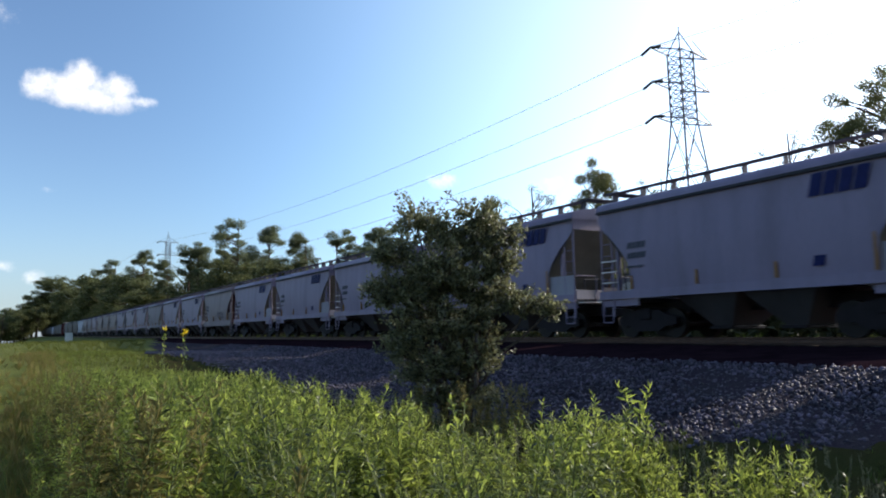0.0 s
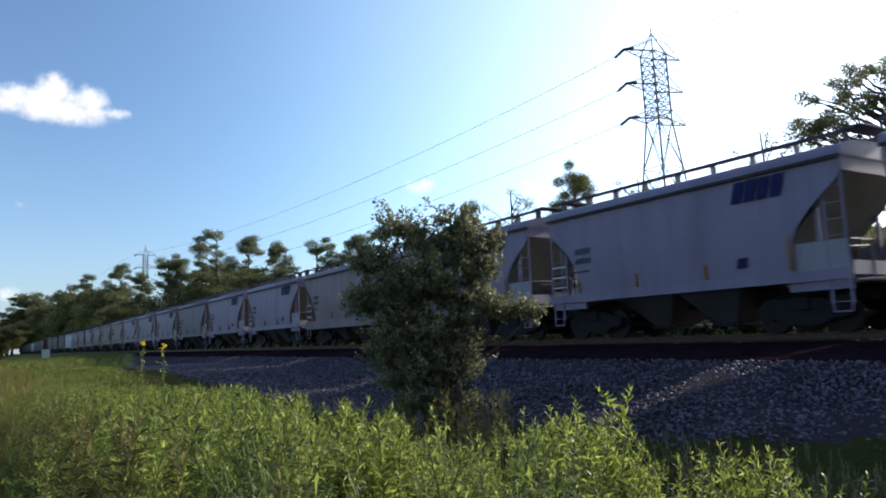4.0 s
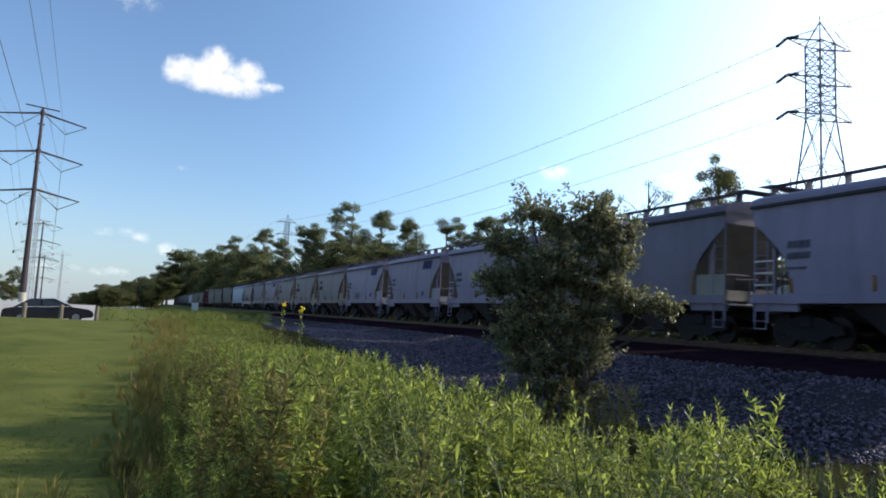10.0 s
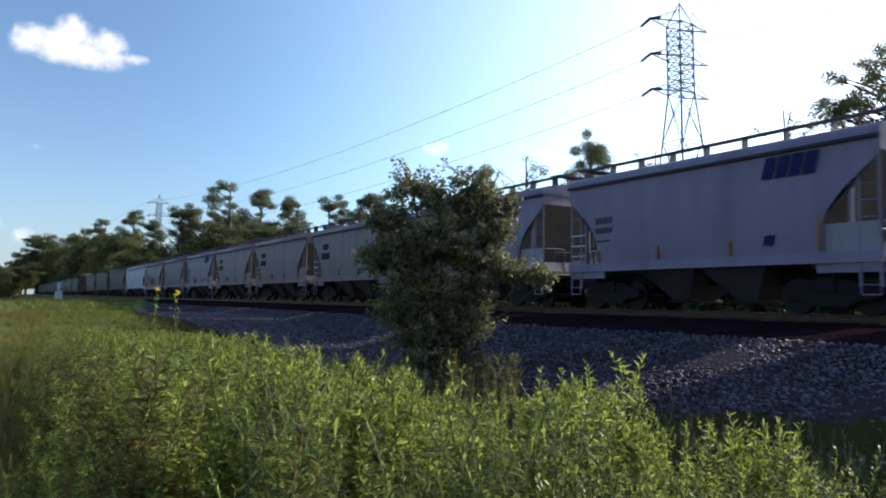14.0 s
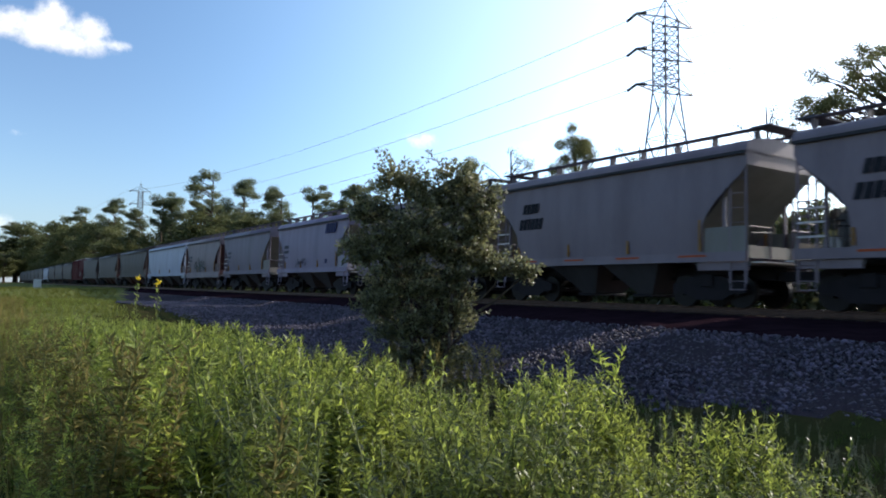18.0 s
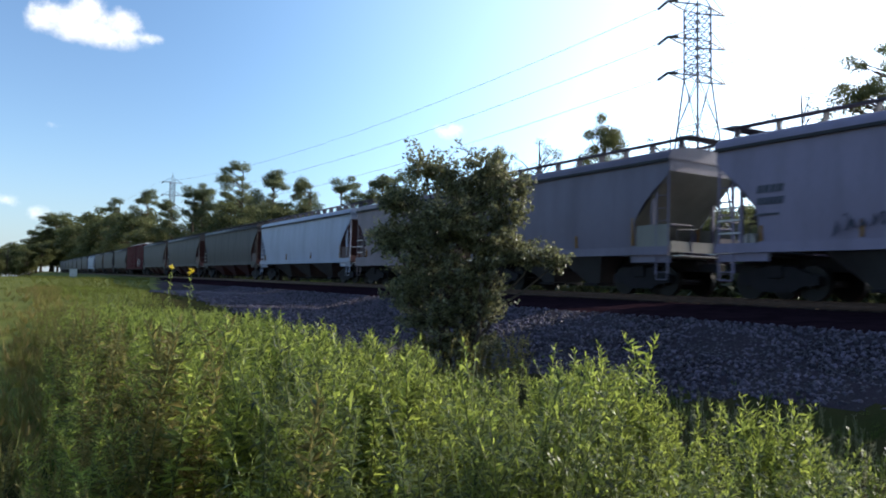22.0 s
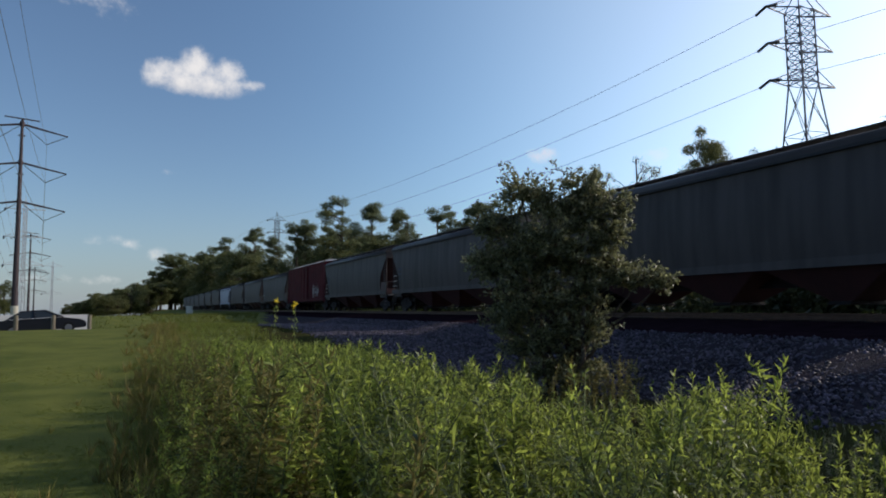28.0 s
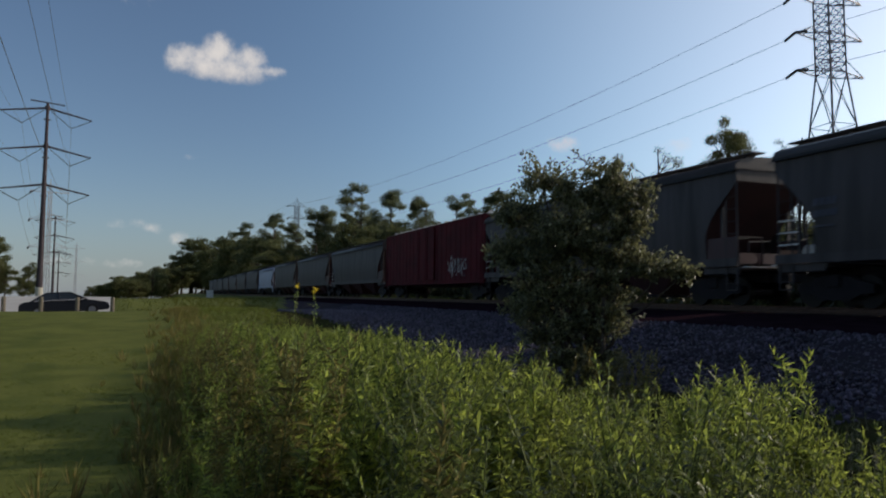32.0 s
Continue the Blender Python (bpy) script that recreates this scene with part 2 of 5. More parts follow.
M = {
    "lawn": material("lawn_grass", (0.122, 0.13, 0.03), 0.9, scale=0.8, vary=0.4, fine=40, bump=0.6, second=(0.068, 0.085, 0.018), bump_dist=0.02),
    "meadow": material("meadow_soil", (0.035, 0.04, 0.014), 0.95, scale=0.8, vary=0.35, fine=30, bump=0.6, second=(0.05, 0.038, 0.02), bump_dist=0.05),
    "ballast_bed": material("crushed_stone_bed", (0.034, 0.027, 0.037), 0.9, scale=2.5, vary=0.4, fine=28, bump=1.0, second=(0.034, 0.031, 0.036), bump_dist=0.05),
    # dark strip: oily stone, with the shade under the cars put into its colour
    "dark_bed": material("oily_shaded_track_bed", (0.024, 0.013, 0.017), 0.95, scale=2, vary=0.4, fine=30, bump=0.8, bump_dist=0.04),
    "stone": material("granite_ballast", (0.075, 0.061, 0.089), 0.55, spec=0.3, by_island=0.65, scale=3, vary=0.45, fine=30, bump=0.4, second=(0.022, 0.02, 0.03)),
    "rail": material("rusty_rail_steel", (0.09, 0.05, 0.035), 0.6, 0.6, scale=5, vary=0.3),
    "tie": material("creosoted_wood", (0.05, 0.038, 0.03), 0.9, scale=4, vary=0.4, by_object=0.3, stretch=(1, 8, 8)),
    "bark": material("grey_brown_bark", (0.11, 0.085, 0.065), 0.95, scale=4, vary=0.4, fine=25, bump=0.8, stretch=(3, 3, 0.6), bump_dist=0.03),
    "stem": material("green_stem", (0.1, 0.12, 0.035), 0.8, scale=5, vary=0.3),
    "weed": leaf_material("weed_leaves", (0.016, 0.024, 0.006), (0.205, 0.24, 0.045), 0.5, 0.4, 2.75),
    "brown_weed": leaf_material("withering_weed_leaves", (0.07, 0.06, 0.02), (0.19, 0.165, 0.055), 0.5, 0.1, 2.6),
    "lawn_blade": leaf_material("lawn_blades", (0.115, 0.14, 0.03), (0.16, 0.165, 0.045), 0.45, 0.05),
    "meadow_grass": leaf_material("meadow_grass_blades", (0.07, 0.105, 0.026), (0.13, 0.17, 0.045), 0.48, 0.05),
    "dry": leaf_material("dry_grass", (0.19, 0.145, 0.062), (0.16, 0.175, 0.05), 0.5, 0.1, 2.4),
    "shrub": leaf_material("shrub_leaves", (0.024, 0.028, 0.012), (0.18, 0.18, 0.085), 0.4, 0.8, 2.0),
    "pine": leaf_material("pine_needles", (0.06, 0.075, 0.04), (0.135, 0.145, 0.075), 0.48, 0.1, 2.0),
    "oak": leaf_material("broad_leaves", (0.05, 0.062, 0.026), (0.13, 0.132, 0.055), 0.42, 0.1, 2.0),
    # darker copy of the broad leaves: the brush's shade is put into the colour
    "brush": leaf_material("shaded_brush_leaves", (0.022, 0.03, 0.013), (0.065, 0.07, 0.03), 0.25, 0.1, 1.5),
    "steel": material("galvanised_steel", (0.13, 0.135, 0.15), 0.55, 0.4, scale=2, vary=0.2, bump=0),
    "pole": material("weathered_steel_pole", (0.06, 0.045, 0.05), 0.7, 0.3, scale=2, vary=0.25, bump=0),
    "insulator": material("dark_insulator", (0.03, 0.03, 0.035), 0.3, bump=0),
    "wire": material("aluminium_wire", (0.18, 0.18, 0.19), 0.5, 0.7, bump=0),
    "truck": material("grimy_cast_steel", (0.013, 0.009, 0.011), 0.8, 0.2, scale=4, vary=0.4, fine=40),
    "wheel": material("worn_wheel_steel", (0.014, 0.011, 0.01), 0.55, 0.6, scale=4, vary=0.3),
}


# ---- mesh helpers ----
def part(name, bm, mat, parent=None, label="", kind=""):
    me = bpy.data.meshes.new(name)
    bm.to_mesh(me)
    bm.free()
    me.materials.append(mat)
    ob = new(name, me)
    ob.parent = parent
    return tagged(ob, label, kind=kind)


def mesh_np(name, verts, faces, mat, parent=None, label="", smooth=False, kind=""):
    """faces: an (n, k) array of vertex numbers."""
    me = bpy.data.meshes.new(name)
    verts, faces = np.asarray(verts, np.float32), np.asarray(faces, np.int32)
    n, k = faces.shape
    me.vertices.add(len(verts))
    me.vertices.foreach_set("co", verts.ravel())
    me.loops.add(n * k)
    me.loops.foreach_set("vertex_index", faces.ravel())
    me.polygons.add(n)
    me.polygons.foreach_set("loop_start", np.arange(0, n * k, k, dtype=np.int32))
    me.polygons.foreach_set("loop_total", np.full(n, k, np.int32))
    if smooth:
        me.polygons.foreach_set("use_smooth", np.ones(n, bool))
    me.update(calc_edges=True)
    me.validate()
    me.materials.append(mat)
    ob = new(name, me)
    ob.parent = parent
    return tagged(ob, label, kind=kind)


def box(bm, x0, x1, y0, y1, z0, z1, bevel=0.0):
    vs = [bm.verts.new((x, y, z)) for x in (x0, x1) for y in (y0, y1) for z in (z0, z1)]
    fs = [bm.faces.new([vs[i] for i in f]) for f in ((0, 1, 3, 2), (4, 6, 7, 5), (0, 4, 5, 1), (2, 3, 7, 6), (0, 2, 6, 4), (1, 5, 7, 3))]
    if bevel:
        es = list({e for f in fs for e in f.edges})
        bmesh.ops.bevel(bm, geom=es, offset=bevel, segments=2, affect="EDGES", profile=0.5)


def tube(bm, a, b, r0, r1=None, n=6, cap=True):
    a, b = Vector(a), Vector(b)
    r1 = r0 if r1 is None else r1
    z = (b - a).normalized()
    x = z.orthogonal().normalized()
    y = z.cross(x)
    rings = []
    for c, r in ((a, r0), (b, r1)):
        rings.append([bm.verts.new(c + r * (math.cos(2 * math.pi * i / n) * x + math.sin(2 * math.pi * i / n) * y)) for i in range(n)])
    for i in range(n):
        bm.faces.new((rings[0][i], rings[0][(i + 1) % n], rings[1][(i + 1) % n], rings[1][i]))
    if cap:
        bm.faces.new(rings[0][::-1]), bm.faces.new(rings[1])


def prism(bm, outline, x0, x1):
    """An outline in (y, z), carried from x0 to x1."""
    a = [bm.verts.new((x0, y, z)) for y, z in outline]
    b = [bm.verts.new((x1, y, z)) for y, z in outline]
    n = len(outline)
    for i in range(n):
        bm.faces.new((a[i], a[(i + 1) % n], b[(i + 1) % n], b[i]))
    bm.faces.new(a[::-1]), bm.faces.new(b)


def boxes(*args, bevel=0.0):
    bm = bmesh.new()
    for a in args:
        box(bm, *a, bevel=bevel)
    return bm


def tubes(*args):
    bm = bmesh.new()
    for a in args:
        tube(bm, *a)
    return bm


def empty(name, label, category, group="", m=None, kind=""):
    ob = new(name)
    ob.empty_display_size = 0.2
    if m is not None:
        ob.matrix_basis = m
    return tagged(ob, label, category, group, kind)


def bearing(az, dist, z=0.0):
    """The place at an azimuth (degrees clockwise of +y), at that distance from the walk."""
    return Vector((dist * math.sin(radians(az)), dist * math.cos(radians(az)), z))


# ---- ground ----
RAIL_Z = 1.49
PROFILE = [(-900, 0.0), (-60, 0.0), (-8, 0.0), (0, 0.0), (3, 0.0), (5.5, 0.02), (7.2, 0.08), (8.2, 0.16), (9.2, 0.34), (11.0, 0.74), (12.4, 1.05), (14.2, 1.2), (15.2, 1.27), (16.2, 1.30), (20.2, 1.30), (21.6, 1.2), (23.5, 0.6), (26, 0.4), (60, 0.4), (1500, 0.4)]


BEND, GRADE = 0.02, 0.0145          # the line bears away to the right and climbs, metres for each metre


def near_line(x):
    u = min(1.0, max(0.0, (x - 3.0) / 6.0))
    return u * u * (3 - 2 * u)


def climb(y):
    return GRADE * (min(640.0, max(-80.0, y)) - 12.0)


def ground_z(x, y):
    return profile_z(x - BEND * min(640.0, max(-80.0, y)) * near_line(x), y)


def profile_z(x, y):
    for (a, za), (b, zb) in zip(PROFILE, PROFILE[1:]):
        if a <= x <= b:
            z = za + (zb - za) * (x - a) / (b - a)
            break
    else:
        z = 0.0
    if x < -0.6 and y > 39.5:                      # the sunken lot and the road rising behind it
        z = 0.62 + max(0.0, y - 41) * 0.07
        return min(z, 1.95) if x < -1.4 else min(z + 0.3, 1.95)
    z += climb(y) * near_line(x)
    k = min(1.0, max(0.0, (y - 8) / 30))
    j = min(1.0, max(0.0, (y - 44) / 26)) * min(1.0, max(0.0, (14.5 - x) / 3.5))
    return max(z, 1.18 * k * k * (3 - 2 * k) + 0.85 * j * j * (3 - 2 * j)) if x < 16 else z


def ballast_foot(y):
    """Where the loose stones begin, before the line's bend: farther up the slope near the walk."""
    return 8.3 + 0.95 * min(1.0, max(0.0, (7.0 - y) / 2.5)) - 1.8 * min(1.0, max(0.0, (y - 9.0) / 6.0))


def build_ground():
    xs = sorted({p[0] for p in PROFILE} | set(np.arange(-8, 8.2, 1.0)) | set(np.arange(8.4, 14.2, 0.4)) | {12.4})
    ys = [-300, -100, -40] + list(np.arange(-20, 45, 0.8)) + list(np.arange(46, 120, 4)) + [140, 200, 300, 400, 640, 1000, 1600, 3500]
    verts = []
    for y in ys:
        for x in xs:
            z = profile_z(x, y)
            if -40 < x < 14 and -30 < y < 130:
                z += 0.05 * noise.noise(Vector((x * 0.5, y * 0.5, 0))) + (0.05 * noise.noise(Vector((x * 1.7, y * 1.7, 3))) if 8 < x < 14 else 0)
            verts.append((x + BEND * min(640.0, max(-80.0, y)) * near_line(x), y, z))
    w = len(xs)
    faces, zone = [], []
    for j in range(len(ys) - 1):
        for i in range(w - 1):
            faces.append((j * w + i, j * w + i + 1, (j + 1) * w + i + 1, (j + 1) * w + i))
            x, y = (xs[i] + xs[i + 1]) / 2, (ys[j] + ys[j + 1]) / 2
            zone.append(0 if x < max(0.3, 0.055 * y, 0.16 * y if y > 15 else 0.0) else 1 if x < ballast_foot(y) or x > 22 else 2 if x < 12.4 or x > 21.4 else 3)
    ob = mesh_np("ground", verts, faces, M["lawn"], smooth=True)
    for k in ("meadow", "ballast_bed", "dark_bed"):
        ob.data.materials.append(M[k])
    ob.data.polygons.foreach_set("material_index", np.array(zone, np.int32))
    tagged(ob, "flat grassy ground rising to a stone railway embankment", "ground", kind="structure")


build_ground()

# ---- railway track ----
TRACK_X = 17.76


def on_line(s):
    """The pose on the rails at s metres along the line."""
    return pose(TRACK_X + BEND * s, s, RAIL_Z + GRADE * (s - 12.0), math.degrees(math.atan(GRADE)), 0, -math.degrees(math.atan(BEND)))


def build_track():
    track = empty("railway_track", "rusty rails on dark wooden ties along the embankment", "railway track", m=on_line(0.0), kind="structure")
    outline = [(-0.07, -0.17), (0.07, -0.17), (0.07, -0.155), (0.012, -0.14), (0.01, -0.04), (0.036, -0.03), (0.036, 0.0), (-0.036, 0.0), (-0.036, -0.03), (-0.01, -0.04), (-0.012, -0.14), (-0.07, -0.155)]
    for side in (-0.753, 0.753):
        bm = bmesh.new()
        a = [bm.verts.new((side + x, -80, z)) for x, z in outline]
        b = [bm.verts.new((side + x, 640, z)) for x, z in outline]
        for i in range(len(outline)):
            bm.faces.new((a[i], b[i], b[(i + 1) % len(outline)], a[(i + 1) % len(outline)]))
        part("rail", bm, M["rail"], track)
    return track


track = build_track()


# ---- train ----
SPEED = 7.98
REAR = 0.68                     # from a car's end sheet to the middle of the gap


def paint(name, base, dirt, rough=0.55):
    return material(name, base, rough, scale=0.9, vary=0.12, fine=14, bump=0.12, second=dirt, stretch=(1, 1.6, 0.35), by_object=0.06)


PAINT = {
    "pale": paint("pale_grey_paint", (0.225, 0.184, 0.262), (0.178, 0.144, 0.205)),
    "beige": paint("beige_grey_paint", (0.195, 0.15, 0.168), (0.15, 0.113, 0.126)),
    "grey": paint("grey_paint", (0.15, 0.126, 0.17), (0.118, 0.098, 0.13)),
    "old": material("weathered_grey_paint", (0.056, 0.045, 0.047), 0.6, scale=1.1, vary=0.2, fine=12, bump=0.15, second=(0.021, 0.016, 0.017), stretch=(1, 2.6, 0.22), by_object=0.06),
    "white": paint("white_paint", (0.36, 0.385, 0.48), (0.3, 0.32, 0.4)),
    "red": material("oxide_red_paint", (0.095, 0.007, 0.012), 0.7, scale=0.9, vary=0.15, fine=14, bump=0.1, spec=0.12, second=(0.06, 0.006, 0.009)),
    "tan": paint("rust_tan_slope_sheet", (0.195, 0.178, 0.155), (0.14, 0.125, 0.105)),
    "maroon": paint("rusty_maroon_slope_sheet", (0.062, 0.024, 0.026), (0.04, 0.018, 0.019)),
    "silver": paint("bare_metal_roof", (0.6, 0.58, 0.57), (0.42, 0.38, 0.36), 0.4),
    # near-black, for the thin strip just below the eave
    "eave": material("dark_eave_strip", (0.022, 0.022, 0.028), 0.7, bump=0),
    # darker than the car paints, for hoppers, end platforms, webs and brake gear
    "dark_steel": paint("dark_hopper_steel", (0.06, 0.056, 0.058), (0.035, 0.03, 0.032)),
    "plate": paint("pale_shear_plate", (0.27, 0.255, 0.3), (0.2, 0.185, 0.21)),
    "brown": paint("rusty_brown_roof", (0.045, 0.034, 0.032), (0.03, 0.024, 0.022)),
    "navy": material("navy_marking", (0.015, 0.02, 0.09), 0.5, spec=0.08, bump=0),
    "black": material("black_marking", (0.02, 0.02, 0.025), 0.6, spec=0.08, bump=0),
    "mark": material("faded_grey_marking", (0.1, 0.1, 0.125), 0.6, spec=0.08, bump=0),
    "yellow": material("reflector_orange", (0.3, 0.15, 0.045), 0.5, spec=0.08, bump=0),
    "graffiti": material("graffiti_spray", (0.06, 0.06, 0.08), 0.6, spec=0.08, bump=0),
    "graffiti_green": material("green_graffiti_spray", (0.02, 0.045, 0.03), 0.6, spec=0.08, bump=0),
    "orange": material("orange_stripe", (0.4, 0.08, 0.03), 0.6, spec=0.08, bump=0),
}


def body_section(top, half):
    """Half of the cross section, from the sill to the eave: (half width, height)."""
    out = []
    for k in range(15):
        u = k / 14
        z = 1.22 + (top - 1.22) * u
        out.append((half + 0.07 * math.sin(math.pi * min(1, u * 1.15)) - 0.05 * (1 - u) ** 2, z))
    return out


def truck(car, y, name="truck"):
    t = new(name)
    t.parent = car
    t.location = (0, y, 0)
    frame_line = [(-1.15, 0.62), (-1.15, 0.4), (-0.75, 0.36), (-0.45, 0.2), (0.45, 0.2), (0.75, 0.36), (1.15, 0.4), (1.15, 0.62), (0.75, 0.72), (0.45, 0.85), (-0.45, 0.85), (-0.75, 0.72)]
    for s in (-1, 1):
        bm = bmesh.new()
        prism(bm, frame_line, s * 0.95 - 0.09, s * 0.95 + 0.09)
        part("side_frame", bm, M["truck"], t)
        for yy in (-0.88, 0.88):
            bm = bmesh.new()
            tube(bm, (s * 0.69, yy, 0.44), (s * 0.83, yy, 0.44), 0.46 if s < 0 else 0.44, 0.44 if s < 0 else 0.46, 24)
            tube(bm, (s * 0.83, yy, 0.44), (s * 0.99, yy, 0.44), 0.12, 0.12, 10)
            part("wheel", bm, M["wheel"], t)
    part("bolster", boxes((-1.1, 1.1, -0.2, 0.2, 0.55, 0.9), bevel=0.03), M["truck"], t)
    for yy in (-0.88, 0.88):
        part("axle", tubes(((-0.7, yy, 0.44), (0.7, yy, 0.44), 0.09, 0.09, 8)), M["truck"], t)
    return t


def bars(car, name, side, rows_of, mat, x):
    """Writing that cannot be read, as rows of plain upright bars on a car's side. rows_of: (y0, y1, z0, z1, count)."""
    for y0, y1, z0, z1, n in rows_of[1:]:
        bars(car, name, side, [(y0, y1, z0, z1, n)], mat, x)
    bm = bmesh.new()
    for y0, y1, z0, z1, n in rows_of[:1]:
        w = (y1 - y0) / n
        for k in range(n):
            lean = -0.25 * (z1 - z0) * side
            a, b = y0 + k * w + 0.1 * w, y0 + (k + 1) * w - 0.1 * w
            vs = [bm.verts.new((side * (x + d), yy, zz)) for d in (0.0, 0.012) for yy, zz in ((a, z0), (b, z0), (b - lean, z1), (a - lean, z1))]
            for f in ((0, 1, 2, 3), (4, 7, 6, 5), (0, 4, 5, 1), (1, 5, 6, 2), (2, 6, 7, 3), (3, 7, 4, 0)):
                bm.faces.new([vs[i] for i in f])
    bmesh.ops.recalc_face_normals(bm, faces=bm.faces)
    return part(name, bm, mat, car, kind="stuff" if name == "reporting_mark" else "")


def scrawl(car, y0, y1, z0, z1, mat, seed, x):
    """Spray-painted loops on the near side."""
    rng = random.Random(seed)
    bm = bmesh.new()
    n = int((y1 - y0) / 0.26)
    for k in range(n):
        cy, cz = y0 + (k + 0.5) * (y1 - y0) / n, (z0 + z1) / 2 + rng.uniform(-0.1, 0.1)
        ry, rz, ph, sweep = rng.uniform(0.08, 0.24), rng.uniform(0.2, 0.55) * (z1 - z0), rng.uniform(0, 6), rng.uniform(2.5, 6)
        prev = None
        for i in range(13):
            a = ph + sweep * i / 12
            c = Vector((-x - 0.004, cy + ry * math.cos(a) + 0.1 * (i / 12), cz + rz * math.sin(a)))
            nrm = Vector((0, math.cos(a), math.sin(a))) * (0.02 + 0.02 * math.sin(2.0 * a + ph))
            q = [bm.verts.new(c - nrm), bm.verts.new(c + nrm)]
            if prev:
                bm.faces.new((prev[0], prev[1], q[1], q[0]))
            prev = q
    r = bmesh.ops.extrude_face_region(bm, geom=bm.faces[:])
    bmesh.ops.translate(bm, verts=[v for v in r["geom"] if isinstance(v, bmesh.types.BMVert)], vec=(-0.006, 0, 0))
    bmesh.ops.recalc_face_normals(bm, faces=bm.faces)
    return part("graffiti", bm, mat, car, kind="stuff")


def hopper(label, length, skin, slope, bays=2, logo=None, marks=True, top=4.1, cut=1.32, graffiti=None, stripe=False, board=True, dark_sill=False, brown_roof=False, deep_sill=False):
    car = empty("covered_hopper_car", label, "railway car", "cars of the freight train")
    E, half = length / 2 - REAR, 1.47
    sec = body_section(top, half)

    def reach(z):
        lo, hi = 2.15, top - 0.6
        if z >= hi:
            return E
        if z <= lo:
            return E - cut
        u = (hi - z) / (hi - lo)
        return E - 0.12 - (cut - 0.12) * (1 - (1 - u) ** 1.45)
    # sides, one mesh round both flanks
    cols = [-1, -0.8, -0.6, -0.4, -0.2, 0, 0.2, 0.4, 0.6, 0.8, 1]
    for s in (-1, 1):
        verts = [(s * w, c * reach(z), z) for w, z in sec for c in cols]
        n = len(cols)
        faces = [(j * n + i, j * n + i + 1, (j + 1) * n + i + 1, (j + 1) * n + i) for j in range(len(sec) - 1) for i in range(n - 1)]
        if s < 0:
            faces = [f[::-1] for f in faces]
        mesh_np("side_sheet", verts, faces, PAINT[skin], car, smooth=True)
    for e in (-1, 1):
        verts = [(s * (w - 0.012), e * (reach(z) - 0.01 if z >= top - 0.6 else E - 0.13 - min(cut + 0.5, (top - 0.6 - z) * 0.96)), z) for w, z in sec for s in (-1, 1)]
        faces = [(2 * j, 2 * j + 1, 2 * j + 3, 2 * j + 2) for j in range(len(sec) - 1)]
        k0 = next(j for j, (w, z) in enumerate(sec) if z >= top - 0.6)
        mesh_np("slope_sheet", verts[:2 * k0 + 2], faces[:k0], PAINT[slope], car, "rust-stained sloping end sheet")
        mesh_np("end_sheet", verts[2 * k0:], [tuple(i - 2 * k0 for i in f) for f in faces[k0:]], PAINT[skin], car)
    # curved roof with an overhanging eave
    bm = bmesh.new()
    pr = [(half * 1.03 * math.cos(math.pi * k / 10), top + 0.02 + 0.36 * math.sin(math.pi * k / 10) ** 0.8) for k in range(11)]
    pr = [(half * 1.035, top - 0.06)] + pr + [(-half * 1.035, top - 0.06)]
    a = [bm.verts.new((x, -E - 0.03, z)) for x, z in pr]
    b = [bm.verts.new((x, E + 0.03, z)) for x, z in pr]
    for i in range(len(pr) - 1):
        bm.faces.new((a[i], b[i], b[i + 1], a[i + 1])).smooth = True
    bm.faces.new(a), bm.faces.new(b[::-1])
    part("roof", bm, PAINT["brown" if brown_roof else skin], car)
    for s in (-1, 1):
        part("eave_rail", boxes((s * (half * 1.035 + 0.02) - 0.03, s * (half * 1.035 + 0.02) + 0.03, -E, E, top - 0.13, top - 0.05)), PAINT["eave"], car)
        if not board:
            part("running_board", boxes((s * 0.62 - 0.24, s * 0.62 + 0.24, -E - 0.1, E + 0.1, top + 0.46, top + 0.5)), PAINT["brown"], car)
            for y in np.linspace(-E + 0.3, E - 0.3, int(E * 1.4)):
                part("board_bracket", boxes((s * 0.62 - 0.2, s * 0.62 + 0.2, y - 0.02, y + 0.02, top + 0.28, top + 0.457)), PAINT["brown"], car)
        if board:
            part("running_board", boxes((s * 0.8 - 0.15, s * 0.8 + 0.15, -E - 0.15, E + 0.15, top + 0.6, top + 0.63)), PAINT["mark"], car)
            for y in np.linspace(-E + 0.15, E - 0.15, int(E * 1.9)):
                part("board_bracket", boxes((s * 0.8 - 0.13, s * 0.8 + 0.13, y - 0.015, y + 0.015, top + 0.25, top + 0.597)), PAINT["mark"], car)
        # side sill
        part("side_sill", boxes((s * (half + 0.0) - 0.05, s * (half + 0.0) + 0.05, -E, E, 1.0 if deep_sill else 1.21, 1.46)), PAINT[skin], car)
    for e in (-1, 1) if board else ():
        part("end_running_board", boxes((-0.95, 0.95, min(e * (E - 0.25), e * (E + 0.3)), max(e * (E - 0.25), e * (E + 0.3)), top + 0.634, top + 0.664)), PAINT["mark"], car)
    for y in np.linspace(-E + 1.3, E - 1.3, max(2, int(E * 0.9))):
        part("roof_hatch", boxes((-0.32, 0.32, y - 0.62, y + 0.62, top + 0.3, top + (0.48 if board else 0.42)), bevel=0.05), PAINT[skin], car)
